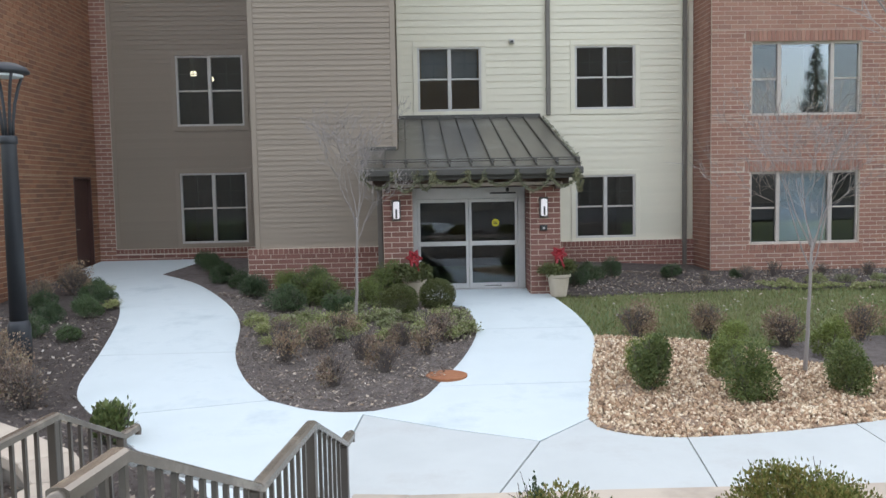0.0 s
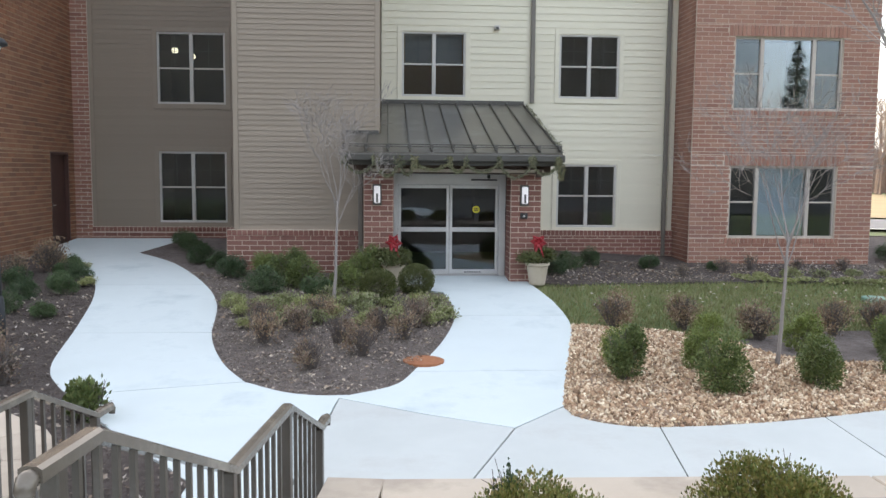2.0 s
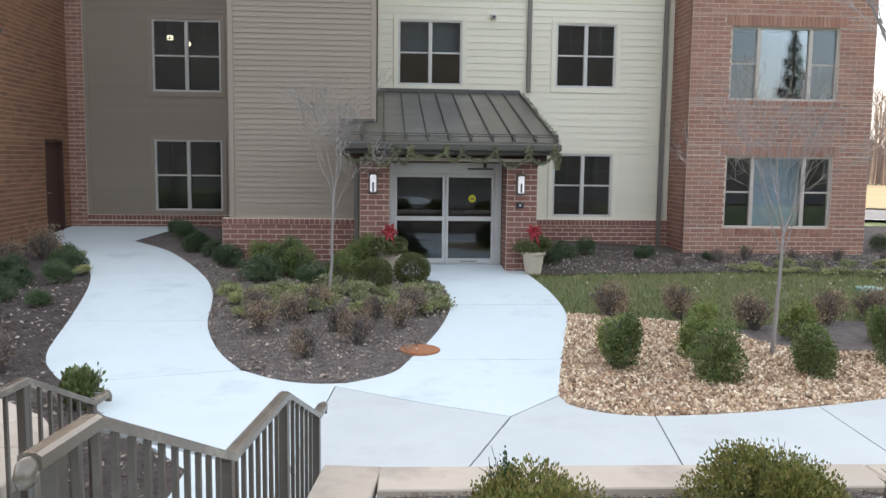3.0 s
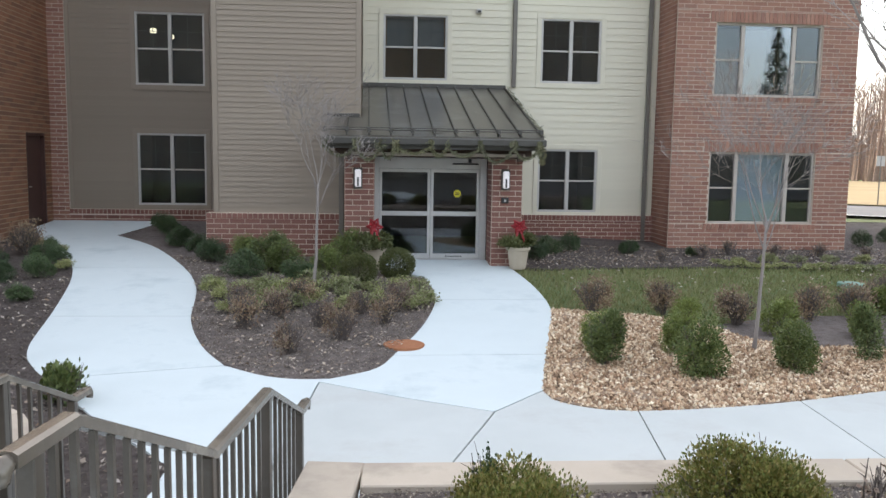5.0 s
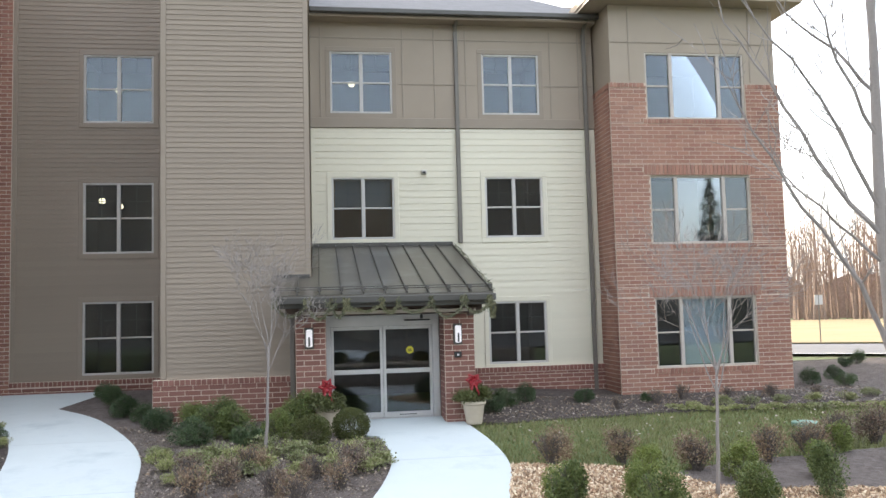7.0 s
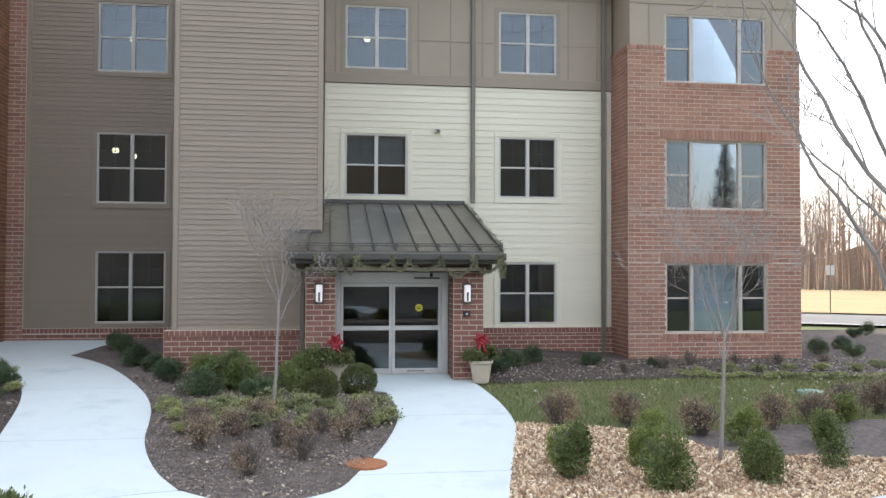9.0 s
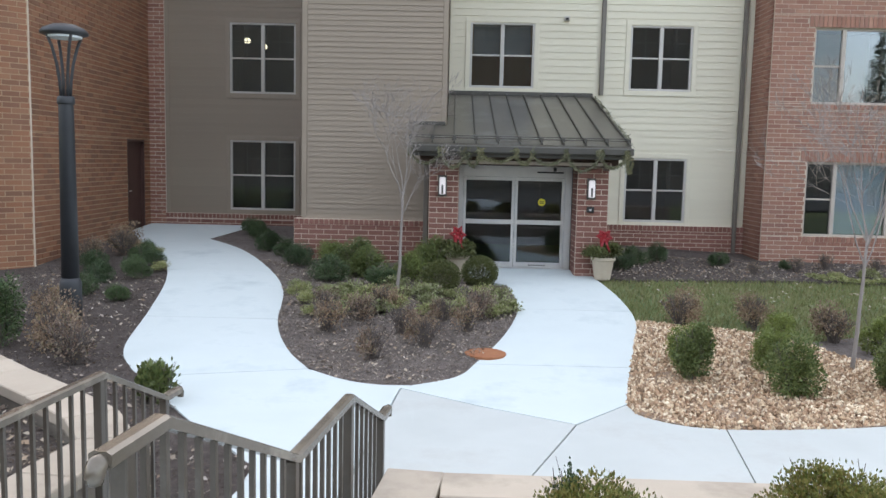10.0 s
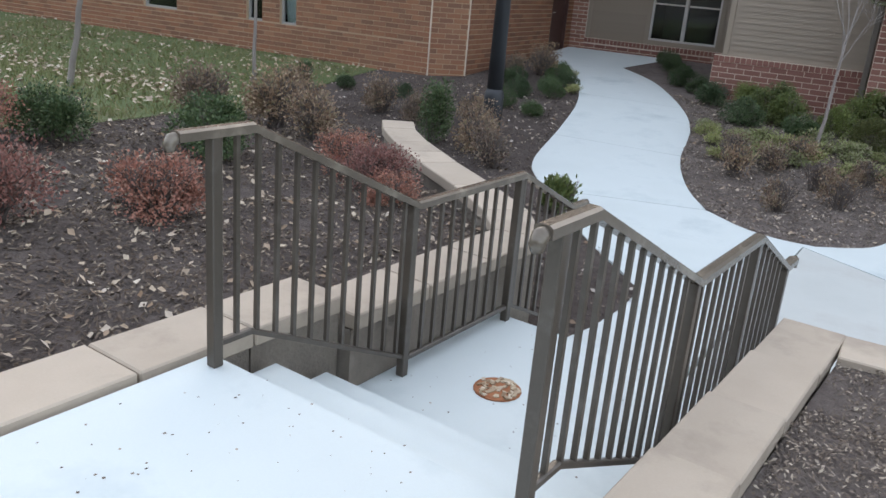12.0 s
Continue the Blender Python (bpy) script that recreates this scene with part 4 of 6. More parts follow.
ISLAND_FRONT = [(-1.68, 9.78), (-1.2, 9.38), (-0.78, 9.22), (-0.4, 9.23)]
ISLAND_RIGHT = [(-0.4, 9.23), (0.1, 9.6), (0.36, 10.22), (0.75, 11.4), (1.04, 12.69), (1.11, 13.66), (1.03, 14.9)]
RIGHT_EDGE = [(2.74, 15.85), (2.89, 14.1), (2.84, 12.5), (2.51, 11.08), (2.13, 9.6), (1.93, 8.73)]
FRONT_RIGHT = [(1.93, 8.73), (1.98, 8.36), (2.27, 8.08), (2.64, 7.97), (3.23, 7.98), (4.2, 8.13), (5.35, 8.44), (7.6, 9.1), (12.0, 10.6), (16, 12)]
le, il, ifr, ir, re_, fr = (smooth_line(p) for p in (LEFT_EDGE, ISLAND_LEFT, ISLAND_FRONT, ISLAND_RIGHT, RIGHT_EDGE, FRONT_RIGHT))

# near end of the path's left edge, down to the stair foot
FOOT_EDGE = [(-1.84, 5.05), (-1.68, 5.6), (-1.6, 6.15), (-1.6, 6.65), (-1.9, 7.08), (-2.33, 7.58), (-2.9, 8.4)]

pavement = tagged(new("pavement"), "pale curving concrete garden paths with cut joints", "pavement", kind="structure")


def slab(poly, material, name="paving_slab"):
    co, fs = sheet(poly, lambda x, y: ground_z(x, y) + 0.004, 0.4, 0.12)
    raw_part(name, mesh_of(name, co, fs, material), pavement)


def cut(line, y):
    """Splits a line that runs from far to near at y."""
    for i, (a, b) in enumerate(zip(line, line[1:])):
        if (a[1] - y) * (b[1] - y) <= 0 and a[1] != b[1]:
            t = (a[1] - y) / (a[1] - b[1])
            p = (a[0] + (b[0] - a[0]) * t, y)
            return line[: i + 1] + [p], [p] + line[i + 1:]
    return line, []


GAP = 0.012
# path to the side door, in three bays
far_l, rest_l = cut(le, 15.6)
mid_l, near_l = cut(rest_l, 12.1)
far_r, rest_r = cut(il, 15.6)
mid_r, near_r = cut(rest_r, 12.1)
down = lambda line, d: [(x, y - (d if i == 0 else 0)) for i, (x, y) in enumerate(line)]
slab(far_l + far_r[::-1] + [(-5.05, 21.6), (-7.86, 21.6)], M_CONC)
slab(down(mid_l, GAP) + down(mid_r, GAP)[::-1], M_CONC)
slab(down(near_l, GAP) + down(near_r, GAP)[::-1], M_CONC)
# path to the entrance
a_l, b_l = cut(ir[::-1], 13.1)
c_l, d_l = cut(b_l, 10.15)
a_r, b_r = cut(re_, 13.1)
c_r, d_r = cut(b_r, 10.15)
slab([(2.74, 16.5), (0.1, 16.5), (0.1, 15.9), (0.86, 14.98)] + a_l + a_r[::-1], M_CONC)
slab(down(c_l, GAP) + down(c_r, GAP)[::-1], M_CONC)
slab(down(d_l, GAP) + [(-0.52, 9.11), (0.4, 8.5), (1.28, 8.0)] + down(d_r, GAP)[::-1], M_CONC)
# cross walk, in bays
slab([(-3.52, 9.3), (-1.7, 9.76)] + ifr[1:-1] + [(-0.42, 9.215), (-0.535, 9.1), (-0.95, 4.75), (-1.95, 4.75)] + FOOT_EDGE, M_CONC)
slab([(-0.52, 9.09), (0.39, 8.485), (1.27, 7.985), (0.45, 6.0), (0.2, 4.5), (-0.93, 4.5)], M_CONC_OLD)
slab([(1.29, 7.98), (1.94, 8.71)] + [q for q in fr[1:] if q[0] < 2.74] + [(2.74, 7.96), (2.2, 4.5), (0.215, 4.5), (0.465, 6.0)], M_CONC_OLD)
slab([(2.755, 7.96)] + [q for q in fr if 2.76 < q[0] < 4.6] + [(4.6, 8.22), (4.3, 4.5), (2.215, 4.5)], M_CONC_OLD)
slab([(4.615, 8.225)] + [q for q in fr if 4.62 < q[0] < 7.6] + [(7.6, 9.1), (7.8, 5.0), (4.315, 4.5)], M_CONC_OLD)
slab([(7.615, 9.105)] + [q for q in fr if q[0] > 7.7] + [(17, 8), (7.815, 5.0)], M_CONC_OLD)


def bed(name, poly, material, label, lift=0.03, bump=0.06, height=ground_z):
    co, fs = sheet(poly, lambda x, y: height(x, y) + lift, 0.3, 0.12, bump)
    return tagged(new(name, mesh_of(name, co, fs, material)), label, "planting bed", kind="structure")


def shrink(poly, d):
    """Moves an outline inwards a little."""
    c = (sum(p[0] for p in poly) / len(poly), sum(p[1] for p in poly) / len(poly))
    return [(x + (c[0] - x) * d / max(0.3, math.hypot(c[0] - x, c[1] - y)), y + (c[1] - y) * d / max(0.3, math.hypot(c[0] - x, c[1] - y))) for x, y in poly]


island = il + ifr[1:] + ir[1:] + [(0.84, 14.97), (0.08, 15.9), (-0.45, 15.88), (-0.5, 16.88), (-3.2, 16.88), (-3.2, 21.6), (-5.03, 21.6)]
bed("bed_island", island, M_MULCH_GREY, "dark shredded bark mulch bed between the paths", -0.01)
left_bed = le[::-1] + [(-7.85, 20.0), (-7.88, 15.6), (-8.5, 14.95), (-9.6, 14.9), (-9.4, 12.4), (-8.9, 10.6), (-7.6, 9.0), (-6.6, 8.2), (-5.4, 7.9), (-4.4, 7.0), (-3.3, 6.2), (-2.3, 5.2), (-1.97, 4.95)] + FOOT_EDGE
bed("bed_left", left_bed, M_MULCH, "dark bark mulch bed beside the curving path", -0.01)
gravel_poly = [q for q in re_ if q[1] < 12.5] + fr[1:] + [(16, 12.8), (11, 11.3), (9.3, 10.1), (7.6, 10.2), (6.7, 10.5), (5.8, 10.5), (5.3, 10.9), (5.0, 11.6), (4.2, 12.2), (2.84, 12.5)]
bed("bed_gravel", gravel_poly, M_GRAVEL_BED, "tan river gravel bed beside the walk", -0.01)
mulch_right = [(5.0, 11.62), (5.3, 10.92), (5.8, 10.52), (6.7, 10.52), (7.6, 10.22), (9.3, 10.12), (11, 11.32), (16, 12.82), (16, 13.6), (11, 12.9), (8, 12.3), (6.4, 12.2)]
bed("bed_shrubs", mulch_right, M_MULCH_GREY, "grey bark mulch round the shrubs", -0.005)
foundation = [(2.78, 15.9), (3.0, 15.92), (3.0, 20.1), (7.07, 20.1), (7.07, 18.98), (11.5, 18.98), (11.6, 26), (19, 26), (18, 17.8), (12, 16.7), (9, 16.6), (6.5, 16.6), (4.5, 16.1), (3.4, 15.7)]
bed("bed_foundation", foundation, M_MULCH, "mulch bed along the brick wall with dead leaves", -0.005)

# ---- stairs, landing and garden walls ----
SO, SA = Vector((-0.75, 2.22, 0)), radians(7.5)
ST = Matrix.Translation(SO) @ Matrix.Rotation(-SA, 4, "Z")   # x to the right, y down the stair
TOP, MID = 0.88, 0.37
RAIL_W = -1.48
stairs = tagged(new("stairs"), "pale concrete garden stair with a landing halfway", "stairs", kind="structure")
stairs.matrix_world = ST
R = -0.13
for k, (y0, y1, z) in enumerate(((R, R + 0.34, TOP - 0.17), (R + 0.34, R + 0.68, TOP - 0.34), (2.2, 2.55, 0.185))):
    part("step", one_box(RAIL_W - 0.1, 0.12, y0, y1 + 0.02, z - 0.3, z, bevel=0.012), M_CONC, stairs)
part("landing", one_box(RAIL_W - 0.1, 0.12, R + 0.7, 2.2, MID - 0.3, MID, bevel=0.012), M_CONC, stairs)
part("top_landing", one_box(RAIL_W - 0.1, 3.2, -6.0, R, TOP - 0.4, TOP, bevel=0.012), M_CONC, stairs)
drain = thing("floor_drain", "round rusty drain grate full of leaves", "drain", (-1.58, 3.63, MID))
bm = bmesh.new()
lathe(bm, [(0.13, 0.001), (0.13, 0.008), (0.115, 0.012)], 20)
part("grate", bm, M_RUST, drain)
bm = bmesh.new()
rng = random.Random(3)
for _ in range(60):
    a, r = rng.uniform(0, 6.3), 0.12 * math.sqrt(rng.random())
    box(bm, -0.014, 0.014, -0.01, 0.01, 0, 0.006, m=pose(r * math.cos(a), r * math.sin(a), 0.013, rng.uniform(-20, 20), rng.uniform(-20, 20), rng.uniform(0, 180)))
part("dead_leaves", bm, M_LITTER, drain)


def railing(w, label, turn, line):
    r = thing("stair_railing", label, "railing", group="stair railings")
    r.matrix_world = ST @ Matrix.Rotation(radians(turn), 4, "Z")
    H = 0.96
    tip, knee, valley, peak, low_knee, end = line
    top = [(tip, TOP + H), (knee, TOP + H), (valley, MID + H), (peak, MID + H), (low_knee, H + 0.03), (end, H + 0.03)]
    posts = (-0.2, valley - 0.02, peak - 0.03, low_knee)
    def z_top(y):
        for (a, za), (b, zb) in zip(top, top[1:]):
            if a <= y <= b:
                return za + (zb - za) * (y - a) / (b - a)
        return top[-1][1]
    def z_low(y):
        return z_top(y) - H + 0.1
    for name, z_of, rx, rz in (("top_rail", z_top, 0.03, 0.02), ("bottom_rail", z_low, 0.016, 0.013)):
        for (a, _), (b, _) in zip(top, top[1:]):
            if name == "bottom_rail":
                a, b = max(a, -0.2), min(b, low_knee + 0.07)
                if b <= a:
                    continue
            bm = bmesh.new()
            vs = [bm.verts.new((w + dx, y, z_of(y) + dz)) for y in (a, b) for dx, dz in ((-rx, -rz), (rx, -rz), (rx, rz * 0.6), (rx * 0.55, rz), (-rx * 0.55, rz), (-rx, rz * 0.6))]
            bm.faces.new(vs[:6][::-1])
            bm.faces.new(vs[6:])
            for i in range(6):
                j = (i + 1) % 6
                bm.faces.new((vs[i], vs[j], vs[6 + j], vs[6 + i]))
            bmesh.ops.recalc_face_normals(bm, faces=bm.faces[:])
            part(name, bm, M_RAIL_WORN_SHEEN if name == "top_rail" else M_RAIL, r)
    bm = bmesh.new()
    tube(bm, [(w, tip + 0.03, TOP + H - 0.004), (w, tip - 0.015, TOP + H - 0.012), (w, tip - 0.025, TOP + H - 0.03), (w, tip - 0.02, TOP + H - 0.05)], [0.024, 0.026, 0.025, 0.02], 10)
    part("end_curl", bm, M_RAIL_WORN_SHEEN, r, smooth=True)
    bm = bmesh.new()
    tube(bm, [(w, end - 0.04, H + 0.033), (w, end + 0.02, H + 0.03), (w, end + 0.038, H + 0.005), (w, end + 0.03, H - 0.03)], [0.021] * 4, 10)
    part("end_curl", bm, M_RAIL_WORN_SHEEN, r, smooth=True)
    floor = lambda y: TOP if y < R else TOP - 0.17 if y < R + 0.34 else TOP - 0.34 if y < R + 0.68 else MID if y < 2.2 else 0.185 if y < 2.55 else 0.004
    for y in posts:
        part("post", one_box(w - 0.024, w + 0.024, y - 0.024, y + 0.024, floor(y + (0.0 if y > 0 else -0.1)), z_top(y) - 0.01, bevel=0.004), M_RAIL, r)
    y = -0.09
    while y < low_knee - 0.06:
        if min(abs(y - q) for q in posts) > 0.05:
            part("baluster", one_box(w - 0.0095, w + 0.0095, y - 0.0095, y + 0.0095, z_low(y), z_top(y) - 0.01), M_RAIL, r)
        y += 0.108


railing(RAIL_W, "brown painted steel railing beside the low stone wall", 0.0, (-0.37, -0.02, 1.08, 2.15, 2.88, 3.08))
railing(-0.03, "brown painted steel railing beside the planter wall", -0.3, (-0.30, 0.0, 1.12, 2.02, 2.76, 2.96))


def garden_wall(name, label, line, cap_z, width=0.36, foot=0.0, block=0.62):
    """A wall along a plan line: block courses and a stone cap on each stretch."""
    w = tagged(new(name), label, "garden wall", kind="structure")
    seg = 0.0
    pts = []
    for a, b in zip(line, line[1:]):
        L = math.hypot(b[0] - a[0], b[1] - a[1])
        n = max(1, round(L / block))
        pts += [(a[0] + (b[0] - a[0]) * i / n, a[1] + (b[1] - a[1]) * i / n) for i in range(n)]
    pts.append(line[-1])
    rng = random.Random(len(name))
    def side(i):
        a, b = Vector(pts[max(i - 1, 0)]), Vector(pts[min(i + 1, len(pts) - 1)])
        d = (b - a).normalized()
        return Vector((d.y, -d.x))
    for i in range(len(pts) - 1):
        p, q = Vector(pts[i]), Vector(pts[i + 1])
        d = (q - p).normalized()
        p2, q2 = p + d * 0.005, q - d * 0.005
        s0, s1 = side(i), side(i + 1)
        z = cap_z(i / max(1, len(pts) - 2))
        for nm, hw, za, zb, mat in (("cap_stone", width / 2, z - 0.09, z, M_STONE), ("wall_block", width / 2 - 0.035, foot - 0.1, z - 0.095, M_BLOCK)):
            j = rng.uniform(-0.006, 0.006)
            bm = bmesh.new()
            ring = [(p2 - s0 * hw), (q2 - s1 * hw), (q2 + s1 * hw), (p2 + s0 * hw)]
            lo = [bm.verts.new((*v, za)) for v in ring]
            hi = [bm.verts.new((*v, zb + j * 0.5)) for v in ring]
            bm.faces.new(lo[::-1])
            bm.faces.new(hi)
            for k in range(4):
                bm.faces.new((lo[k], lo[(k + 1) % 4], hi[(k + 1) % 4], hi[k]))
            bmesh.ops.recalc_face_normals(bm, faces=bm.faces[:])
            if nm == "cap_stone":
                bmesh.ops.bevel(bm, geom=bm.edges[:], offset=0.008, segments=1, affect="EDGES")
            part(nm, bm, mat, w)
    return w


def plan(x, y):
    v = ST @ Vector((x, y, 0))
    return (v.x, v.y)


garden_wall("wall_garden_left_upper", "buff stone capped low wall beside the top landing", [plan(-1.79, -4), plan(-1.79, 0.72)], lambda t: 0.895, 0.36)
garden_wall("wall_garden_left", "buff stone capped garden wall curving away from the stair", [plan(-1.72, 0.73), plan(-1.72, 2.6), (-2.42, 5.5), (-2.95, 6.0), (-3.55, 6.5), (-4.2, 7.1), (-4.65, 7.6), (-4.9, 7.98)], lambda t: 0.80, 0.36, 0.0, 0.55)
garden_wall("wall_garden_right", "buff stone capped planter wall beside the stair", [plan(0.27, -0.12), (-0.17, 4.62)], lambda t: 0.80 + 0.07 * (1 - t), 0.33, 0.0, 0.6)
garden_wall("wall_garden_front", "buff stone capped planter wall along the walk", [(-0.03, 4.44), (9.5, 4.2)], lambda t: 0.793, 0.34, 0.0, 1.0)


def upper_left(x, y):
    d = (x + 1.9)
    return 0.74 - 0.04 * max(0, y - 3) + 0.09 * step(-2.5, -8, x) * 1.0


bank = [plan(-1.95, -4), plan(-1.95, 1.0), plan(-1.9, 1.2), plan(-1.9, 2.6), (-2.6, 5.4), (-3.1, 5.85), (-3.7, 6.35), (-4.35, 6.95), (-4.8, 7.5), (-5.1, 7.95), (-6.0, 8.2), (-7.0, 8.4), (-7.1, 7.0), (-6.9, 5.6), (-7.2, 4.2), (-7.6, 2.5), (-8, -3)]
bed("bed_bank", bank, M_MULCH, "dark bark mulch bank above the garden wall", 0.0, 0.09, upper_left)


def lawn_height(x, y):
    """The side lawn falls from the bank to the wing's foot."""
    t = step(6.5, 12.5, y)
    return (upper_left(x, y) + 0.02) * (1 - t) + (ground_z(x, y) + 0.0) * t


lawn_left = [(-8.0, -3), (-7.6, 2.5), (-7.2, 4.2), (-6.9, 5.6), (-7.1, 7.0), (-7.0, 8.38), (-6.62, 8.2), (-7.62, 9.0), (-8.92, 10.6), (-9.42, 12.4), (-9.62, 14.9), (-26, 14.9), (-34, 10), (-34, -3)]
bed("lawn_side", lawn_left, M_GRASS, "green side lawn strewn with pale leaves", 0.0, 0.05, lawn_height)
planter = [plan(0.42, -0.1), (-0.02, 4.32), (9.5, 4.08), (9.5, -1), plan(3.3, -1), plan(3.3, 0.0)]
bed("bed_planter", planter, M_MULCH_GREY, "bark mulch planter bed beside the stair", 0.0, 0.05, lambda x, y: 0.74)

lid = thing("access_cover", "round rusty access cover beside the path", "cover", (0.48, 10.58, ground_z(0.48, 10.58) + 0.006))
bm = bmesh.new()
lathe(bm, [(0.27, -0.03), (0.27, 0.012), (0.25, 0.02), (0.05, 0.024)], 28)
part("lid", bm, M_RUST, lid, smooth=False)
green_lid = thing("irrigation_cover", "round pale green plastic cover in the lawn", "cover", (9.06, 14.67, ground_z(9.06, 14.67) - 0.01))
bm = bmesh.new()
lathe(bm, [(0.24, -0.03), (0.24, 0.04), (0.22, 0.055), (0.03, 0.06)], 24)
part("lid", bm, M_COVER_GREEN, green_lid, smooth=False)

# dirt specks on the landing
rng = random.Random(31)
verts, faces = [], []
for _ in range(420):
    p = ST @ Vector((rng.uniform(RAIL_W, 1.2), rng.uniform(-2.2, R) if rng.random() < 0.75 else rng.uniform(0.6, 2.1), 0))
    q = ST.inverted() @ p
    if q.y > R and q.x > 0:
        continue
    z = (TOP if q.y <= R else MID) + 0.0015
    a, r = rng.uniform(0, 6.283), rng.uniform(0.002, 0.008)
    i = len(verts)
    verts += [(p.x + r * math.cos(a + b) * c, p.y + r * math.sin(a + b), z) for b, c in ((0, 1), (1.6, 0.6), (3.1, 1), (4.7, 0.6))]
    faces.append((i, i + 1, i + 2, i + 3))
tagged(new("dirt_specks", mesh_of("dirt_specks", verts, faces, M_CHIP)), "small dark specks of dirt on the landing", "debris", kind="stuff")


# ---- plants ----
def leaf_cloud(rng, n, rx, ry, rz, size, lumps=7, hollow=0.55, flat=0.0, upright=0.0):
    """Leaves spread through an uneven bush shape: vertices and faces."""
    blobs = []
    for _ in range(lumps):
        a, c = rng.uniform(0, 6.283), rng.uniform(0.15, 0.95)
        r = rng.uniform(0.3, 0.62)
        blobs.append((rx * 0.62 * math.cos(a) * (1 - c * 0.45), ry * 0.62 * math.sin(a) * (1 - c * 0.45), rz * (0.2 + c * 0.62), r))
    blobs.append((0, 0, rz * 0.5, 0.72))
    verts, faces = [], []
    for _ in range(n):
        bx, by, bz, br = rng.choice(blobs)
        u, v = rng.uniform(-1, 1), rng.uniform(0, 6.283)
        s = math.sqrt(1 - u * u)
        d = Vector((s * math.cos(v), s * math.sin(v), u))
        k = br * rng.uniform(hollow, 1.05)
        p = Vector((bx + d.x * rx * k, by + d.y * ry * k, bz + d.z * rz * k * 0.8))
        if p.z < 0.01:
            p.z = rng.uniform(0.01, rz * 0.3)
        way = (d + Vector((rng.uniform(-0.8, 0.8), rng.uniform(-0.8, 0.8), rng.uniform(-0.4, 0.9) + upright))).normalized()
        side = way.cross(Vector((rng.uniform(-1, 1), rng.uniform(-1, 1), rng.uniform(-1, 1)))).normalized()
        L, w = size * rng.uniform(0.7, 1.4), size * rng.uniform(0.22, 0.42)
        i = len(verts)
        verts += [p - way * L * 0.5, p + side * w, p + way * L * 0.5, p - side * w]
        faces.append((i, i + 1, i + 2, i + 3))
    return verts, faces


def stems(rng, n, spread, height, r=0.006, bend=0.3, sides=4, fork=2):
    bm = bmesh.new()
    for _ in range(n):
        a, lean = rng.uniform(0, 6.283), rng.uniform(0.1, 1.0) * spread
        base = Vector((rng.uniform(-0.06, 0.06), rng.uniform(-0.06, 0.06), -0.05))
        tip = Vector((lean * math.cos(a), lean * math.sin(a), height * rng.uniform(0.6, 1.05)))
        mid = base.lerp(tip, 0.5) + Vector((rng.uniform(-bend, bend), rng.uniform(-bend, bend), 0.3)) * height * 0.18
        tube(bm, [base, mid, tip], [r, r * 0.75, r * 0.35], sides, False)
        for _ in range(fork):
            s = mid.lerp(tip, rng.uniform(0, 0.7))
            e = s + Vector((rng.uniform(-1, 1), rng.uniform(-1, 1), rng.uniform(0.3, 1.3))).normalized() * height * rng.uniform(0.15, 0.35)
            tube(bm, [s, e], [r * 0.55, r * 0.25], 3, False)
    return bm


def bush(name, label, category, leaf, seed, n, rx, ry, rz, size, group="", hollow=0.55, twigs=14, twig_mat=None, spread=None, upright=0.0, lumps=7, fork=2):
    rng = random.Random(seed)
    b = thing(name, label, category, group=group)
    part("branchwork", stems(rng, twigs, (spread or rx) * 0.85, rz * 0.95, 0.007, fork=fork), twig_mat or M_TWIG, b)["kind"] = "stuff"
    raw_part("foliage", mesh_of("foliage", *leaf_cloud(rng, n, rx, ry, rz, size, lumps, hollow, upright=upright), leaf), b, kind="stuff")
    return b


PLACED = {}


def plant(kinds, spots, seed):
    """Sets copies of the prototypes at spots (x, y, scale[, z])."""
    rng = random.Random(seed)
    for i, (x, y, s, *z) in enumerate(spots):
        proto = kinds[i % len(kinds)]
        z0 = z[0] if z else ground_z(x, y)
        m = pose(x, y, z0 - 0.01, 0, 0, rng.uniform(0, 360)) @ Matrix.Diagonal((s, s, s * rng.uniform(0.92, 1.08), 1))
        if PLACED.get(proto.name):
            copy_thing(proto, m)
        else:
            proto.matrix_world = m
            PLACED[proto.name] = True


# evergreen shrubs in the gravel
green = [bush("evergreen_shrub", "rounded mid-green shrub growing in river gravel", "shrub", M_BOX, 10 + k, 6400, 0.33, 0.32, 0.64, 0.032, "gravel shrubs") for k in range(3)]
plant(green, [(2.88, 9.72, 1.0), (3.92, 9.3, 1.04), (5.16, 9.4, 0.92), (6.5, 10.0, 0.95), (8.6, 11.0, 1.0)], 1)
bright = [bush("evergreen_shrub", "yellow-green rounded shrub growing in river gravel", "shrub", M_BOX_LIGHT, 20 + k, 5200, 0.3, 0.3, 0.56, 0.032, "gravel shrubs") for k in range(2)]
plant(bright, [(3.0, 10.35, 0.8), (4.05, 10.2, 0.9), (4.5, 11.2, 0.95), (5.8, 11.05, 1.1), (6.95, 10.95, 1.0), (8.1, 12.3, 1.0)], 2)
withered = [bush("withered_shrub", "brown leafless-looking shrub with a few dry leaves", "shrub", M_BROWN, 30 + k, 1700, 0.36, 0.36, 0.52, 0.034, "withered shrubs", 0.3, 60, M_TWIG, fork=4, upright=0.4) for k in range(2)]
plant(withered, [(3.47, 12.35, 1.0), (4.6, 12.45, 0.92), (5.5, 11.75, 1.05), (6.77, 11.98, 1.05), (7.6, 12.2, 1.0), (8.48, 12.8, 1.1), (9.3, 13.0, 1.1)], 3)

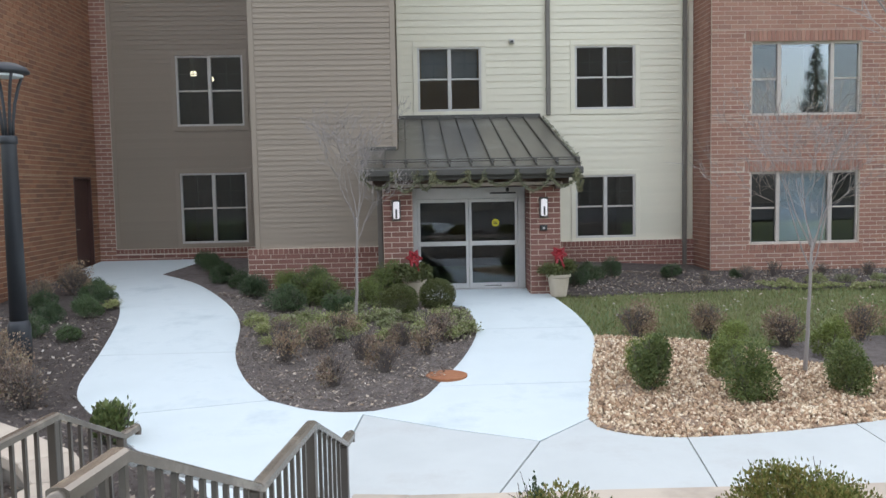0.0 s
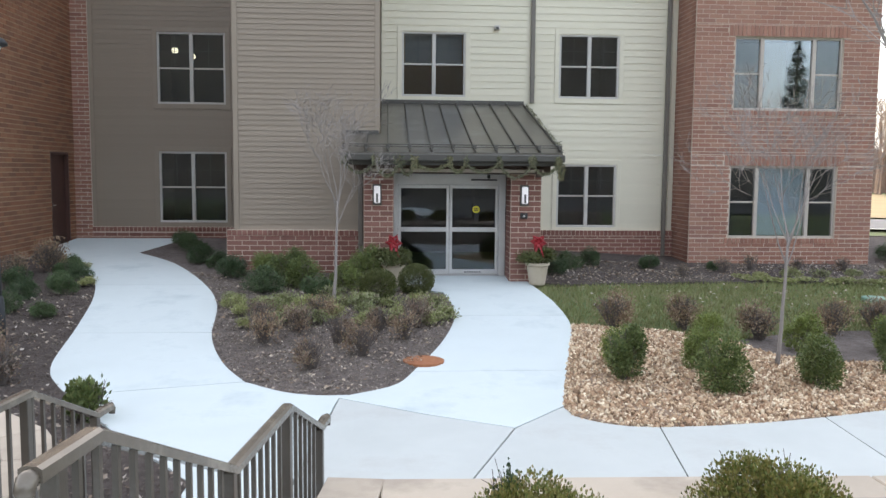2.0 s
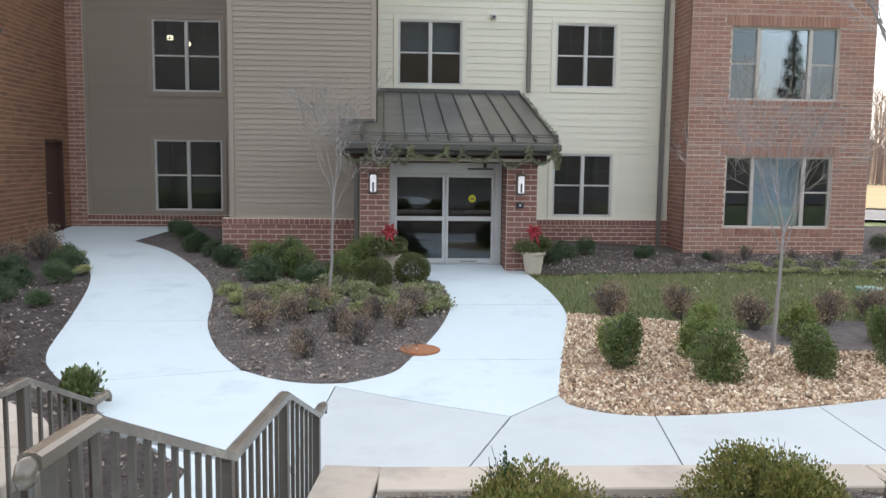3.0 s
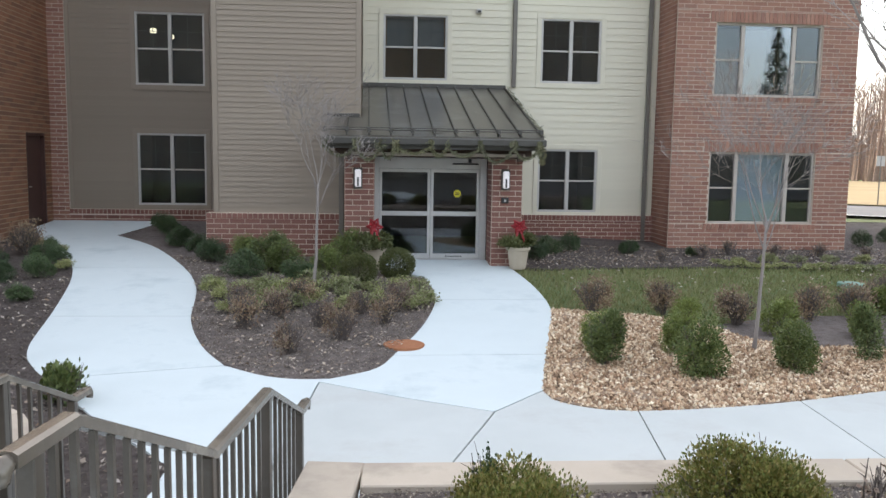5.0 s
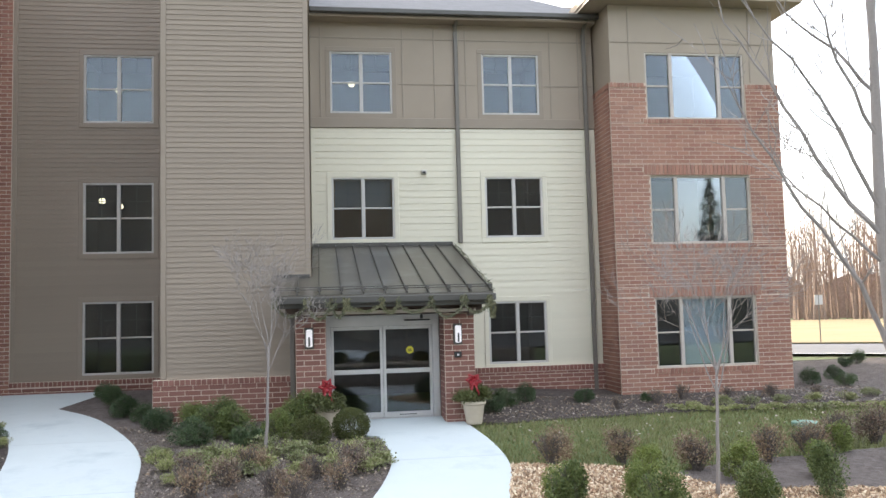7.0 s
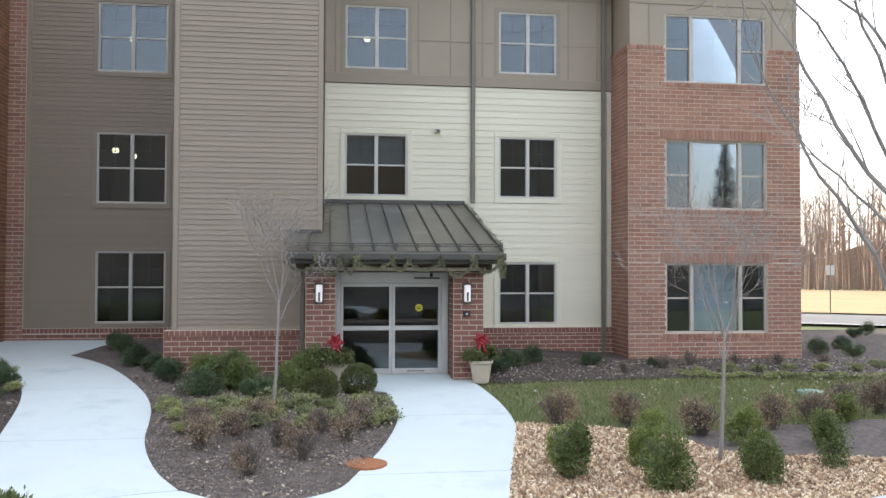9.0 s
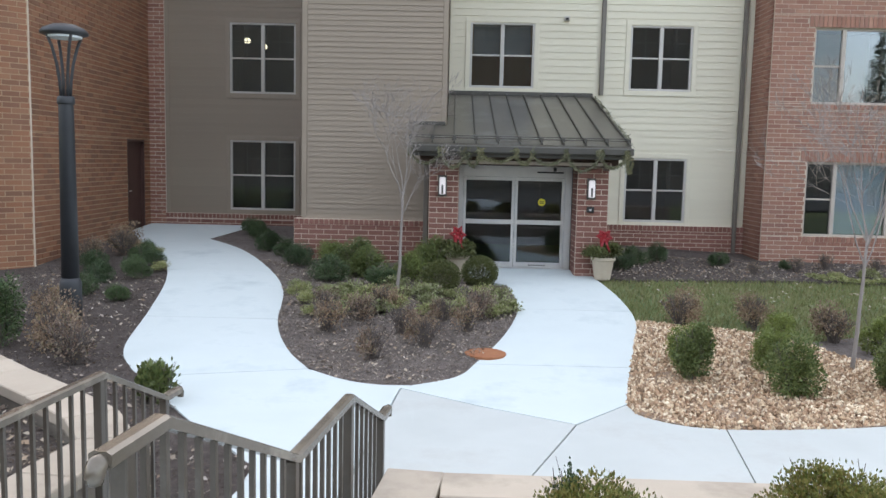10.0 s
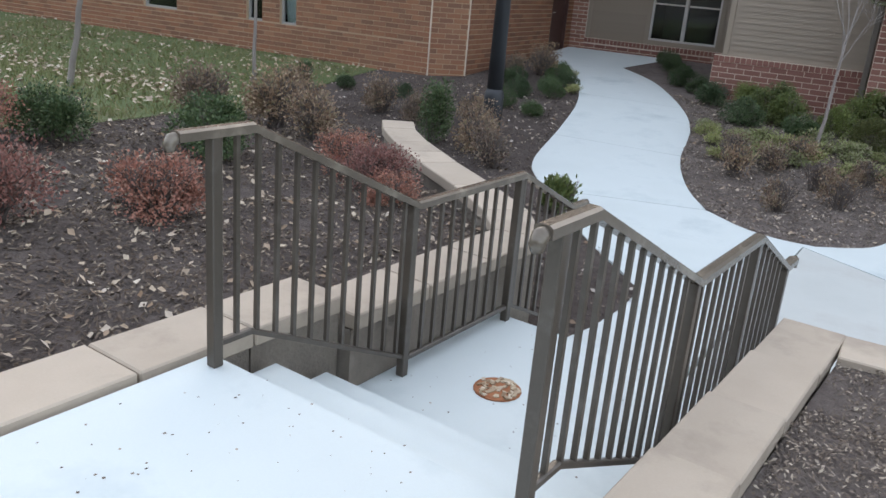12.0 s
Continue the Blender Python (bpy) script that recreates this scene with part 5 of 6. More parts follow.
# island: clipped dark shrubs along the wall, round box by the door
dark = [bush("boxwood_shrub", "dark green clipped shrub beside the brick wall", "shrub", M_BOX_DARK, 40 + k, 6000, 0.5, 0.47, 0.62, 0.036, "island shrubs") for k in range(3)]
plant(dark, [(-4.85, 20.2, 0.75), (-4.0, 18.1, 0.7), (-4.45, 19.3, 0.65), (-2.98, 16.42, 1.0), (-2.25, 14.95, 1.15), (-3.5, 17.3, 0.85), (-1.22, 14.5, 1.0)], 4)
mid_green = [bush("boxwood_shrub", "mid-green clipped shrub on bark mulch", "shrub", M_BOX, 50 + k, 5600, 0.45, 0.43, 0.6, 0.034, "island shrubs") for k in range(2)]
plant(mid_green, [(-1.85, 15.75, 1.0), (-1.5, 15.3, 0.9), (-0.42, 15.7, 1.0), (-2.3, 16.3, 0.9), (-0.75, 15.1, 0.75)], 5)
ball = bush("boxwood_ball", "round olive-green boxwood ball by the entrance path", "shrub", M_BOX_BALL, 60, 9000, 0.45, 0.45, 0.5, 0.026, "boxwood balls", 0.7, lumps=0)
plant([ball], [(-0.15, 14.25, 1.0), (0.53, 14.8, 1.0)], 6)
# low perennials
cover = [bush("perennial_clump", "low yellow-green perennial clump with fading leaves", "perennial", M_COVER, 70 + k, 1200, 0.34, 0.34, 0.25, 0.036, "island perennials", 0.25, 12, lumps=6) for k in range(3)]
rng = random.Random(5)
spots = []
for _ in range(700):
    x = rng.uniform(-2.7, 1.05)
    y = rng.uniform(12.3, 14.2)
    if inside(island, x - 0.2, y) and inside(island, x + 0.22, y) and all(math.hypot(x - q[0], y - q[1]) > 0.42 for q in spots):
        spots.append((x, y, rng.uniform(0.75, 1.1)))
plant(cover, spots[:32], 7)
rng_low = random.Random(77)
low = bush("ground_cover", "low pale yellow-green ground cover at the lawn edge", "ground cover", M_COVER, 79, 700, 0.42, 0.3, 0.13, 0.05, "wall bed ground cover", 0.2, 5, lumps=5)
plant([low], [(7.5 + k * 0.42, 16.75 - 0.05 * k + rng_low.uniform(-0.15, 0.15), rng_low.uniform(0.7, 1.05)) for k in range(11)], 78)
dry = [bush("dry_perennial", "brown dried perennial with upright thin stems", "perennial", M_BROWN, 80 + k, 800, 0.36, 0.36, 0.46, 0.034, "dried perennials", 0.2, 46, fork=3, upright=0.6) for k in range(3)]
spots2 = [(-1.7, 11.5, 1.0), (-0.95, 10.35, 0.85), (-0.33, 10.95, 0.95), (0.25, 11.7, 0.9), (-0.66, 11.5, 1.05), (-1.3, 12.1, 1.0), (0.45, 12.4, 0.95), (-0.1, 12.3, 0.9), (-1.9, 12.6, 0.9), (-1.0, 12.7, 0.85)]
plant(dry, spots2, 8)

# left bed and bank
plant(dark, [(-5.35, 13.05, 0.66), (-6.0, 13.4, 0.8), (-5.6, 14.75, 0.82), (-6.75, 15.6, 0.9), (-6.2, 14.4, 0.85), (-5.75, 16.0, 0.78), (-6.15, 16.4, 0.85), (-5.95, 15.3, 0.8), (-6.35, 17.3, 0.7), (-9.0, 12.8, 0.62), (-7.75, 12.85, 0.6), (-10.4, 13.5, 0.6)], 9)
cone = bush("upright_evergreen", "narrow upright dark evergreen on bark mulch", "shrub", M_BOX_DARK, 90, 5000, 0.28, 0.28, 0.85, 0.034)
plant([cone], [(-5.72, 10.4, 1.0)], 10)
plant(withered, [(-6.75, 17.0, 1.15), (-7.1, 16.2, 1.0), (-5.3, 11.0, 1.0), (-5.0, 10.3, 1.1), (-4.5, 9.75, 1.0), (-5.9, 12.0, 0.9), (-8.9, 11.2, 1.2), (-8.1, 10.6, 1.2), (-7.4, 11.6, 1.0), (-7.8, 9.6, 1.3), (-6.6, 11.3, 1.0)], 11)
plant(cover, [(-5.5, 15.5, 0.7), (-6.2, 17.2, 0.8)], 12)
russet = [bush("barberry_shrub", "low russet-red twiggy shrub on dark mulch", "shrub", M_RED, 100 + k, 4200, 0.42, 0.42, 0.44, 0.026, "russet shrubs", 0.3, 60, fork=4) for k in range(2)]
plant(russet, [(-4.3, 3.85, 0.95, 0.72), (-4.75, 2.95, 1.05, 0.75), (-4.3, 6.1, 0.85, 0.66), (-3.75, 5.75, 0.85, 0.64), (-3.4, 5.45, 0.7, 0.62), (-6.8, 4.2, 1.0, 0.8)], 13)
plant(dark, [(-6.45, 4.75, 1.1, 0.78), (-5.3, 5.4, 1.15, 0.74), (-5.65, 5.8, 1.05, 0.74)], 14)
plant(withered, [(-6.0, 7.2, 1.2, 0.68), (-5.3, 6.9, 1.1, 0.66), (-6.9, 7.0, 1.1, 0.7)], 15)
# young upright evergreen beside the stair foot
tuft = bush("young_evergreen", "small bright spiky evergreen beside the stair foot", "shrub", M_BOX, 110, 1900, 0.3, 0.3, 0.46, 0.055, hollow=0.3, upright=1.2)
plant([tuft], [(-3.0, 8.45, 1.0)], 16)

# foundation bed by the bay
plant(dark, [(3.45, 16.7, 0.85), (3.9, 17.4, 0.95), (4.5, 18.0, 0.9), (5.9, 18.2, 0.8), (7.3, 18.0, 0.5), (12.2, 19.4, 0.95), (12.9, 19.0, 0.8), (13.4, 20.2, 0.8), (16.4, 23.6, 0.9), (15.6, 23.0, 0.7)], 17)
spiky = bush("dormant_perennial", "dark upright dead stems in the wall bed", "perennial", M_BROWN, 120, 160, 0.25, 0.25, 0.34, 0.03, "dormant perennials", 0.3, 40, fork=2, upright=1.0)
plant([spiky], [(7.4, 17.7, 1.0), (8.2, 18.1, 1.1), (9.2, 17.9, 0.9), (10.2, 17.8, 1.0), (6.3, 17.2, 0.8), (11.2, 17.6, 0.9)], 18)
plant(cover, [(8.6, 17.0, 0.8), (9.3, 17.1, 0.8), (10.0, 17.0, 0.8), (10.8, 17.1, 0.8), (11.6, 17.2, 0.8), (7.9, 16.9, 0.7), (12.4, 17.4, 0.8)], 19)

# yews in the planter
yew = [bush("yew_shrub", "bushy olive-green yew with bronze shoots in the planter", "shrub", M_YEW, 130 + k, 34000, 0.46, 0.44, 0.56, 0.021, "planter yews", 0.6, 20, upright=0.8, lumps=12) for k in range(2)]
plant(yew, [(1.86, 3.75, 0.9, 0.66), (0.66, 3.5, 0.9, 0.57), (3.6, 3.6, 0.9, 0.66)], 20)
sprig = bush("yew_seedling", "small dark upright evergreen sprig in the planter", "shrub", M_BOX_DARK, 140, 1600, 0.15, 0.15, 0.62, 0.03, upright=1.2)
plant([sprig], [(0.575, 3.85, 0.72, 0.68)], 21)
stick = bush("dead_seedling", "small bare dried plant by the planter wall", "perennial", M_BROWN, 141, 90, 0.13, 0.13, 0.42, 0.035, hollow=0.3, twigs=9)
plant([stick], [(2.62, 3.85, 1.0, 0.7)], 22)


# ---- bare trees ----
def grow(bm, rng, p, d, length, r, depth, gnarl=0.25, up=0.15):
    """A branch and its forks."""
    pts, rad = [Vector(p)], [r]
    n = 4 if depth > 1 else 3
    q, way = Vector(p), Vector(d).normalized()
    for i in range(n):
        way = (way + Vector((rng.uniform(-1, 1), rng.uniform(-1, 1), rng.uniform(-1, 1))) * gnarl * 0.5 + Vector((0, 0, up * 0.5))).normalized()
        q = q + way * length / n
        pts.append(q.copy())
        rad.append(r * (1 - 0.62 * (i + 1) / n))
    tube(bm, pts, rad, 6 if r > 0.012 else 4 if r > 0.004 else 3, False)
    if depth <= 0:
        return
    k = rng.randint(3, 4) if depth > 1 else rng.randint(2, 4)
    for i in range(k):
        t = rng.uniform(0.35, 1.0) if i else 1.0
        j = min(n - 1, int(t * n))
        s = pts[j].lerp(pts[j + 1], t * n - j)
        a = rng.uniform(0, 6.283)
        o = way.orthogonal().normalized()
        o = o * math.cos(a) + way.cross(o) * math.sin(a)
        grow(bm, rng, s, way * rng.uniform(0.7, 1.2) + o * rng.uniform(0.5, 0.95), length * rng.uniform(0.5, 0.75), max(rad[j] * 0.62, 0.0034), depth - 1, gnarl, up)


def bare_tree(label, at, height, r, fork_at, limbs, depth, seed, lean=(0, 0), spread=0.55, bark=None, limb=0.4):
    rng = random.Random(seed)
    bark = bark or M_BARK
    t = thing("bare_tree", label, "tree", at)
    bm = bmesh.new()
    pts = [Vector((lean[0] * k / 6 + rng.uniform(-0.012, 0.012), lean[1] * k / 6 + rng.uniform(-0.012, 0.012), -0.1 + (fork_at * 1.35 + 0.1) * k / 6)) for k in range(7)]
    tube(bm, pts, [r * (1.25 if k == 0 else 1 - 0.07 * k) for k in range(7)], 10)
    part("trunk", bm, bark, t, smooth=True)
    for i in range(limbs):
        f = 0.72 + 0.28 * (i + 1) / limbs
        p = pts[5].lerp(pts[6], (f - 0.72) / 0.28) if f > 0.83 else pts[4].lerp(pts[5], (f - 0.6) / 0.25)
        a = i * 2.4 + rng.uniform(-0.4, 0.4)
        bm = bmesh.new()
        grow(bm, rng, p, (spread * math.cos(a), spread * math.sin(a), 0.85), (height - fork_at) * rng.uniform(0.42, 0.6), r * limb, depth)
        part("limb", bm, bark, t)
    return t


bare_tree("slender bare young tree in the island bed", (-0.88, 13.9, ground_z(-0.88, 13.9)), 3.05, 0.03, 1.3, 7, 4, 201, (0.06, 0), 0.34)
bare_tree("slender bare young tree in the gravel bed", (5.11, 10.35, ground_z(5.11, 10.35)), 3.25, 0.028, 1.25, 7, 4, 206, (0.08, 0), 0.4)


def limbed_tree(label, at, trunk_r, height, limbs, seed, bark):
    """A bare tree with long rising limbs: each limb is a run of (aside, up) from the trunk's foot, with side twigs all along."""
    rng = random.Random(seed)
    t = thing("bare_tree", label, "tree", at)
    bm = bmesh.new()
    pts = [Vector((rng.uniform(-0.015, 0.015), rng.uniform(-0.015, 0.015), -0.1 + (height + 0.1) * k / 9)) for k in range(10)]
    tube(bm, pts, [trunk_r * (1.25 if k == 0 else 1 - 0.085 * k) for k in range(10)], 12)
    part("trunk", bm, bark, t, smooth=True)
    for run, r, drift in limbs:
        bm = bmesh.new()
        line = []
        for (x0, z0), (x1, z1) in zip(run, run[1:]):
            for k in range(3):
                f = k / 3
                line.append(Vector((x0 + (x1 - x0) * f, 0, z0 + (z1 - z0) * f)))
        line.append(Vector((run[-1][0], 0, run[-1][1])))
        n = len(line)
        for i, q in enumerate(line):
            q.y = drift * i / n + (rng.uniform(-0.015, 0.015) if i else 0)
            q.x += rng.uniform(-0.018, 0.018) if i else 0
            q.z += rng.uniform(-0.018, 0.018) if i else 0
        radii = [r * (1 - 0.82 * i / (n - 1)) for i in range(n)]
        tube(bm, line, radii, 7, False)
        for i in range(2, n):
            way = (line[i] - line[i - 1]).normalized()
            for _ in range(rng.choice((1, 1, 2, 2))):
                side = Vector((rng.uniform(-1, 1), rng.uniform(-1, 1), rng.uniform(-0.3, 1))).normalized()
                grow(bm, rng, line[i], way * 0.8 + side * 0.8, rng.uniform(0.14, 0.42), max(radii[i] * 0.45, 0.0028), rng.choice((0, 1, 1)), 0.3, 0.2)
        part("limb", bm, bark, t)
    return t


limbed_tree("leafless tree with pale trunk in the planter", (3.04, 4.05, 0.68), 0.056, 4.3, [
    ([(0, 1.55), (-0.18, 1.94), (-0.42, 2.27), (-0.69, 2.61), (-0.96, 3.04)], 0.017, -0.15),
    ([(0, 2.2), (-0.24, 2.49), (-0.48, 2.95), (-0.69, 3.32), (-0.85, 3.75)], 0.015, 0.25),
    ([(0, 2.32), (-0.27, 2.76), (-0.48, 3.01), (-0.81, 3.32), (-0.96, 3.6)], 0.012, -0.3),
    ([(0, 2.05), (-0.24, 2.3), (-0.48, 2.5), (-0.6, 2.75)], 0.01, 0.1),
    ([(0, 3.0), (-0.18, 3.26), (-0.45, 3.5), (-0.6, 3.9)], 0.011, 0.2),
    ([(0, 2.75), (-0.24, 3.16), (-0.42, 3.44), (-0.55, 3.85)], 0.011, -0.2),
    ([(0, 1.9), (0.3, 2.4), (0.55, 3.0), (0.7, 3.7)], 0.018, 0.2),
    ([(0, 2.4), (0.25, 2.9), (0.4, 3.5)], 0.015, -0.3),
    ([(0, 3.3), (0.05, 3.9), (-0.1, 4.5)], 0.016, 0.1),
], 211, M_BARK)
bare_tree("slender bare young tree on the far lawn", (-10.6, 12.2, ground_z(-10.6, 12.2)), 3.4, 0.04, 1.5, 5, 2, 215, (0, 0), 0.45)
bare_tree("bare young tree on the bank lawn", (-9.2, 7.0, 0.5), 3.0, 0.045, 1.3, 5, 2, 219, (0.5, 0), 0.6)

# ---- lamp post ----
lx, ly = -5.38, 11.6
lamp = thing("street_lamp", "charcoal steel garden lamp post with arched arms", "street lamp", (lx, ly, ground_z(lx, ly) - 0.02))
bm = bmesh.new()
lathe(bm, [(0.15, -0.05), (0.15, 0.55), (0.145, 0.62), (0.12, 0.68)], 20)
part("base_cover", bm, M_LAMP, lamp, smooth=True)
bm = bmesh.new()
lathe(bm, [(0.122, 0.6), (0.10, 3.12), (0.10, 3.2)], 20)
part("pole", bm, M_LAMP, lamp, smooth=True)
bm = bmesh.new()
lathe(bm, [(0.112, 3.1), (0.118, 3.12), (0.118, 3.18), (0.105, 3.21)], 20)
part("collar", bm, M_LAMP, lamp, smooth=True)
for k in range(4):
    a = radians(45 + 90 * k)
    bm = bmesh.new()
    prof = [(0.06, 3.15), (0.075, 3.4), (0.11, 3.65), (0.17, 3.88), (0.24, 4.06)]
    tube(bm, [(r * math.cos(a), r * math.sin(a), z) for r, z in prof], [0.022] * 5, 8)
    part("arm", bm, M_LAMP, lamp, smooth=True)
bm = bmesh.new()
lathe(bm, [(0.24, 4.03), (0.31, 4.05), (0.315, 4.08), (0.27, 4.13), (0.16, 4.18), (0.03, 4.2)], 28)
part("hood", bm, M_LAMP, lamp, smooth=True)
bm = bmesh.new()
lathe(bm, [(0.2, 3.995), (0.23, 4.0), (0.23, 4.028)], 24)
part("lens", bm, M_BLIND, lamp)

# ---- pots with bows ----
def pot(x, y, z, seed):
    rng = random.Random(seed)
    p = thing("planter_pot", "buff tapered pot with evergreen sprigs and red bow", "pot", (x, y, z), "entrance pots")
    bm = bmesh.new()
    lathe(bm, [(0.14, 0), (0.155, 0.03), (0.205, 0.36), (0.235, 0.38), (0.235, 0.43), (0.2, 0.43), (0.19, 0.38)], 24)
    part("pot_body", bm, M_POT, p, smooth=False)
    v, f = leaf_cloud(rng, 2600, 0.44, 0.38, 0.3, 0.05, 8, 0.3)
    raw_part("greenery", mesh_of("greenery", [Vector(q) + Vector((0, 0, 0.38)) for q in v], f, M_BOX_BALL), p, kind="stuff")
    bm = bmesh.new()
    tube(bm, [(0, 0, 0.4), (0, -0.02, 0.78)], [0.008, 0.006], 5)
    part("pick", bm, M_TWIG, p)
    bow = part("bow_knot", one_box(-0.03, 0.03, -0.1, -0.04, 0.79, 0.85, bevel=0.012), M_BOW, p, "red ribbon bow")
    for k in range(6):
        bm = bmesh.new()
        a = radians(60 * k + rng.uniform(-12, 12))
        w = Vector((math.cos(a), 0, math.sin(a)))
        o = Vector((-math.sin(a), 0, math.cos(a)))
        c = Vector((0, -0.06, 0.82))
        tube(bm, [c, c + w * 0.07 + o * 0.035 + Vector((0, -0.03, 0)), c + w * 0.14, c + w * 0.07 - o * 0.035 + Vector((0, -0.03, 0)), c], [0.012, 0.03, 0.034, 0.03, 0.012], 5)
        part("bow_loop", bm, M_BOW, bow)
    for s in (-1, 1):
        bm = bmesh.new()
        tube(bm, [(0, -0.07, 0.8), (s * 0.05, -0.1, 0.66), (s * 0.1, -0.11, 0.54)], [0.015, 0.028, 0.022], 4)
        part("ribbon_tail", bm, M_BOW, bow)


pot(0.13, 15.55, ground_z(0.13, 15.55), 1)
pot(2.88, 15.62, ground_z(2.88, 15.62) + 0.0, 2)

# ---- garland ----
garland = thing("garland", "drooping dry evergreen garland along the canopy edge", "garland", (1.25, 15.6, 2.6))
rng = random.Random(77)
x = CX0 + 0.02
k = 0
while x < CX1 - 0.05:
    x2 = min(x + rng.uniform(0.26, 0.66), CX1)
    drop = rng.uniform(0.12, 0.3)
    verts, faces = [], []
    line = []
    for i in range(13):
        t = i / 12
        line.append(Vector((x + (x2 - x) * t - 1.25, FRONT_Y - 0.13 - 15.6 + rng.uniform(-0.02, 0.02), 2.70 - 2.6 - drop * 4 * t * (1 - t))))
    bm = bmesh.new()
    tube(bm, line, [0.009] * 13, 4)
    part("garland_cord", bm, M_TWIG, garland)
    for _ in range(330):
        t = rng.uniform(0, 11.99)
        p = line[int(t)].lerp(line[int(t) + 1], t % 1)
        w = Vector((rng.uniform(-1, 1), rng.uniform(-1, 0.4), rng.uniform(-1.2, 0.5))).normalized()
        s = w.cross(Vector((0.3, 0.7, 0.2))).normalized() * 0.009
        L = rng.uniform(0.035, 0.085)
        i = len(verts)
        verts += [p - s, p + s, p + w * L]
        faces.append((i, i + 1, i + 2))
    hang, sway = rng.uniform(-0.02, 0.2), rng.uniform(0.02, 0.12)
    for _ in range(rng.randint(20, 130)):
        p = Vector((x - 1.25 + rng.uniform(-sway, sway), FRONT_Y - 0.14 - 15.6 + rng.uniform(-0.03, 0.02), 0.12 + rng.uniform(-hang, 0.1)))
        w = Vector((rng.uniform(-0.7, 0.7), rng.uniform(-1, 0.3), rng.uniform(-1.3, 0.7))).normalized()
        s = w.cross(Vector((0.3, 0.7, 0.2))).normalized() * 0.009
        i = len(verts)
        verts += [p - s, p + s, p + w * rng.uniform(0.05, 0.12)]
        faces.append((i, i + 1, i + 2))
    raw_part("needles", mesh_of("needles", verts, faces, M_GARLAND), garland, kind="stuff")
    x = x2
verts, faces = [], []
for _ in range(420):
    t = rng.random()
    y = FRONT_Y + t * (CREAM_Y - 0.3 - FRONT_Y)
    if rng.random() > 0.35 + 0.65 * abs(math.sin(t * 14)):
        continue
    p = Vector((CX1 - 1.25 + rng.uniform(-0.03, 0.06), y - 15.6, roof_z(y) - 2.6 + rng.uniform(-0.02, 0.07)))
    w = Vector((rng.uniform(-1, 1), rng.uniform(-1, 1), rng.uniform(-0.5, 1))).normalized()
    s = w.cross(Vector((0.3, 0.7, 0.2))).normalized() * 0.007
    i = len(verts)
    verts += [p - s, p + s, p + w * rng.uniform(0.04, 0.1)]
    faces.append((i, i + 1, i + 2))
raw_part("needles", mesh_of("needles", verts, faces, M_GARLAND), garland, kind="stuff")

# ---- lamps seen in the rooms ----
def pendant(x, y, z, ceiling):
    p = thing("pendant_lamp", "small warm glowing pendant lamp inside a room", "lamp", (x, y, z), "room pendants")
    bm = bmesh.new()
    lathe(bm, [(0.03, -0.07), (0.075, -0.055), (0.09, 0.0), (0.07, 0.06), (0.02, 0.075)], 14)
    part("shade", bm, M_PENDANT, p, smooth=True)
    bm = bmesh.new()
    tube(bm, [(0, 0, 0.1), (0, 0, ceiling - z)], [0.008, 0.008], 5)
    part("rod", bm, M_BRONZE, p)


pendant(-5.72, 23.2, 5.72, 6.46)
pendant(-5.35, 23.6, 5.62, 6.46)
pendant(-5.3, 23.2, 8.75, 9.75)
pendant(0.95, 21.9, 8.65, 9.49)
pendant(0.8, 22.3, 5.7, 6.35)

# ---- distance ----
def tree_belt(name, label, seed, n, place, h0, h1, material):
    """Far leafless woods: trunks with a few rising branches, as one mass."""
    rng = random.Random(seed)
    bm = bmesh.new()
    for _ in range(n):
        x, y, z = place(rng)
        h = rng.uniform(h0, h1)
        tip = Vector((x + rng.uniform(-0.6, 0.6), y + rng.uniform(-0.6, 0.6), z + h))
        r = rng.uniform(0.07, 0.2)
        tube(bm, [(x, y, z - 0.3), tuple(Vector((x, y, z)).lerp(tip, 0.5) + Vector((rng.uniform(-0.3, 0.3), 0, 0))), tip], [r, r * 0.7, 0.02], 4, False)
        for _ in range(9):
            t = rng.uniform(0.3, 0.95)
            s = Vector((x, y, z)).lerp(tip, t)
            a = rng.uniform(0, 6.283)
            e = s + Vector((math.cos(a) * rng.uniform(0.5, 1.6), math.sin(a) * rng.uniform(0.5, 1.6), rng.uniform(0.8, 2.4)))
            tube(bm, [s, e], [r * 0.35, 0.012], 3, False)
            for _ in range(3):
                f = s.lerp(e, rng.uniform(0.4, 1))
                tube(bm, [f, f + Vector((rng.uniform(-0.6, 0.6), rng.uniform(-0.6, 0.6), rng.uniform(0.2, 0.9)))], [0.02, 0.006], 3, False)
    return tagged(part(name, bm, material), label, "woods", kind="stuff")


def far_right(rng):
    a, d = radians(rng.uniform(22, 52)), rng.uniform(92, 125)
    return d * math.sin(a), d * math.cos(a), 0.3


def behind(rng):
    return rng.uniform(-75, 19), rng.uniform(-48, -32), 0.3


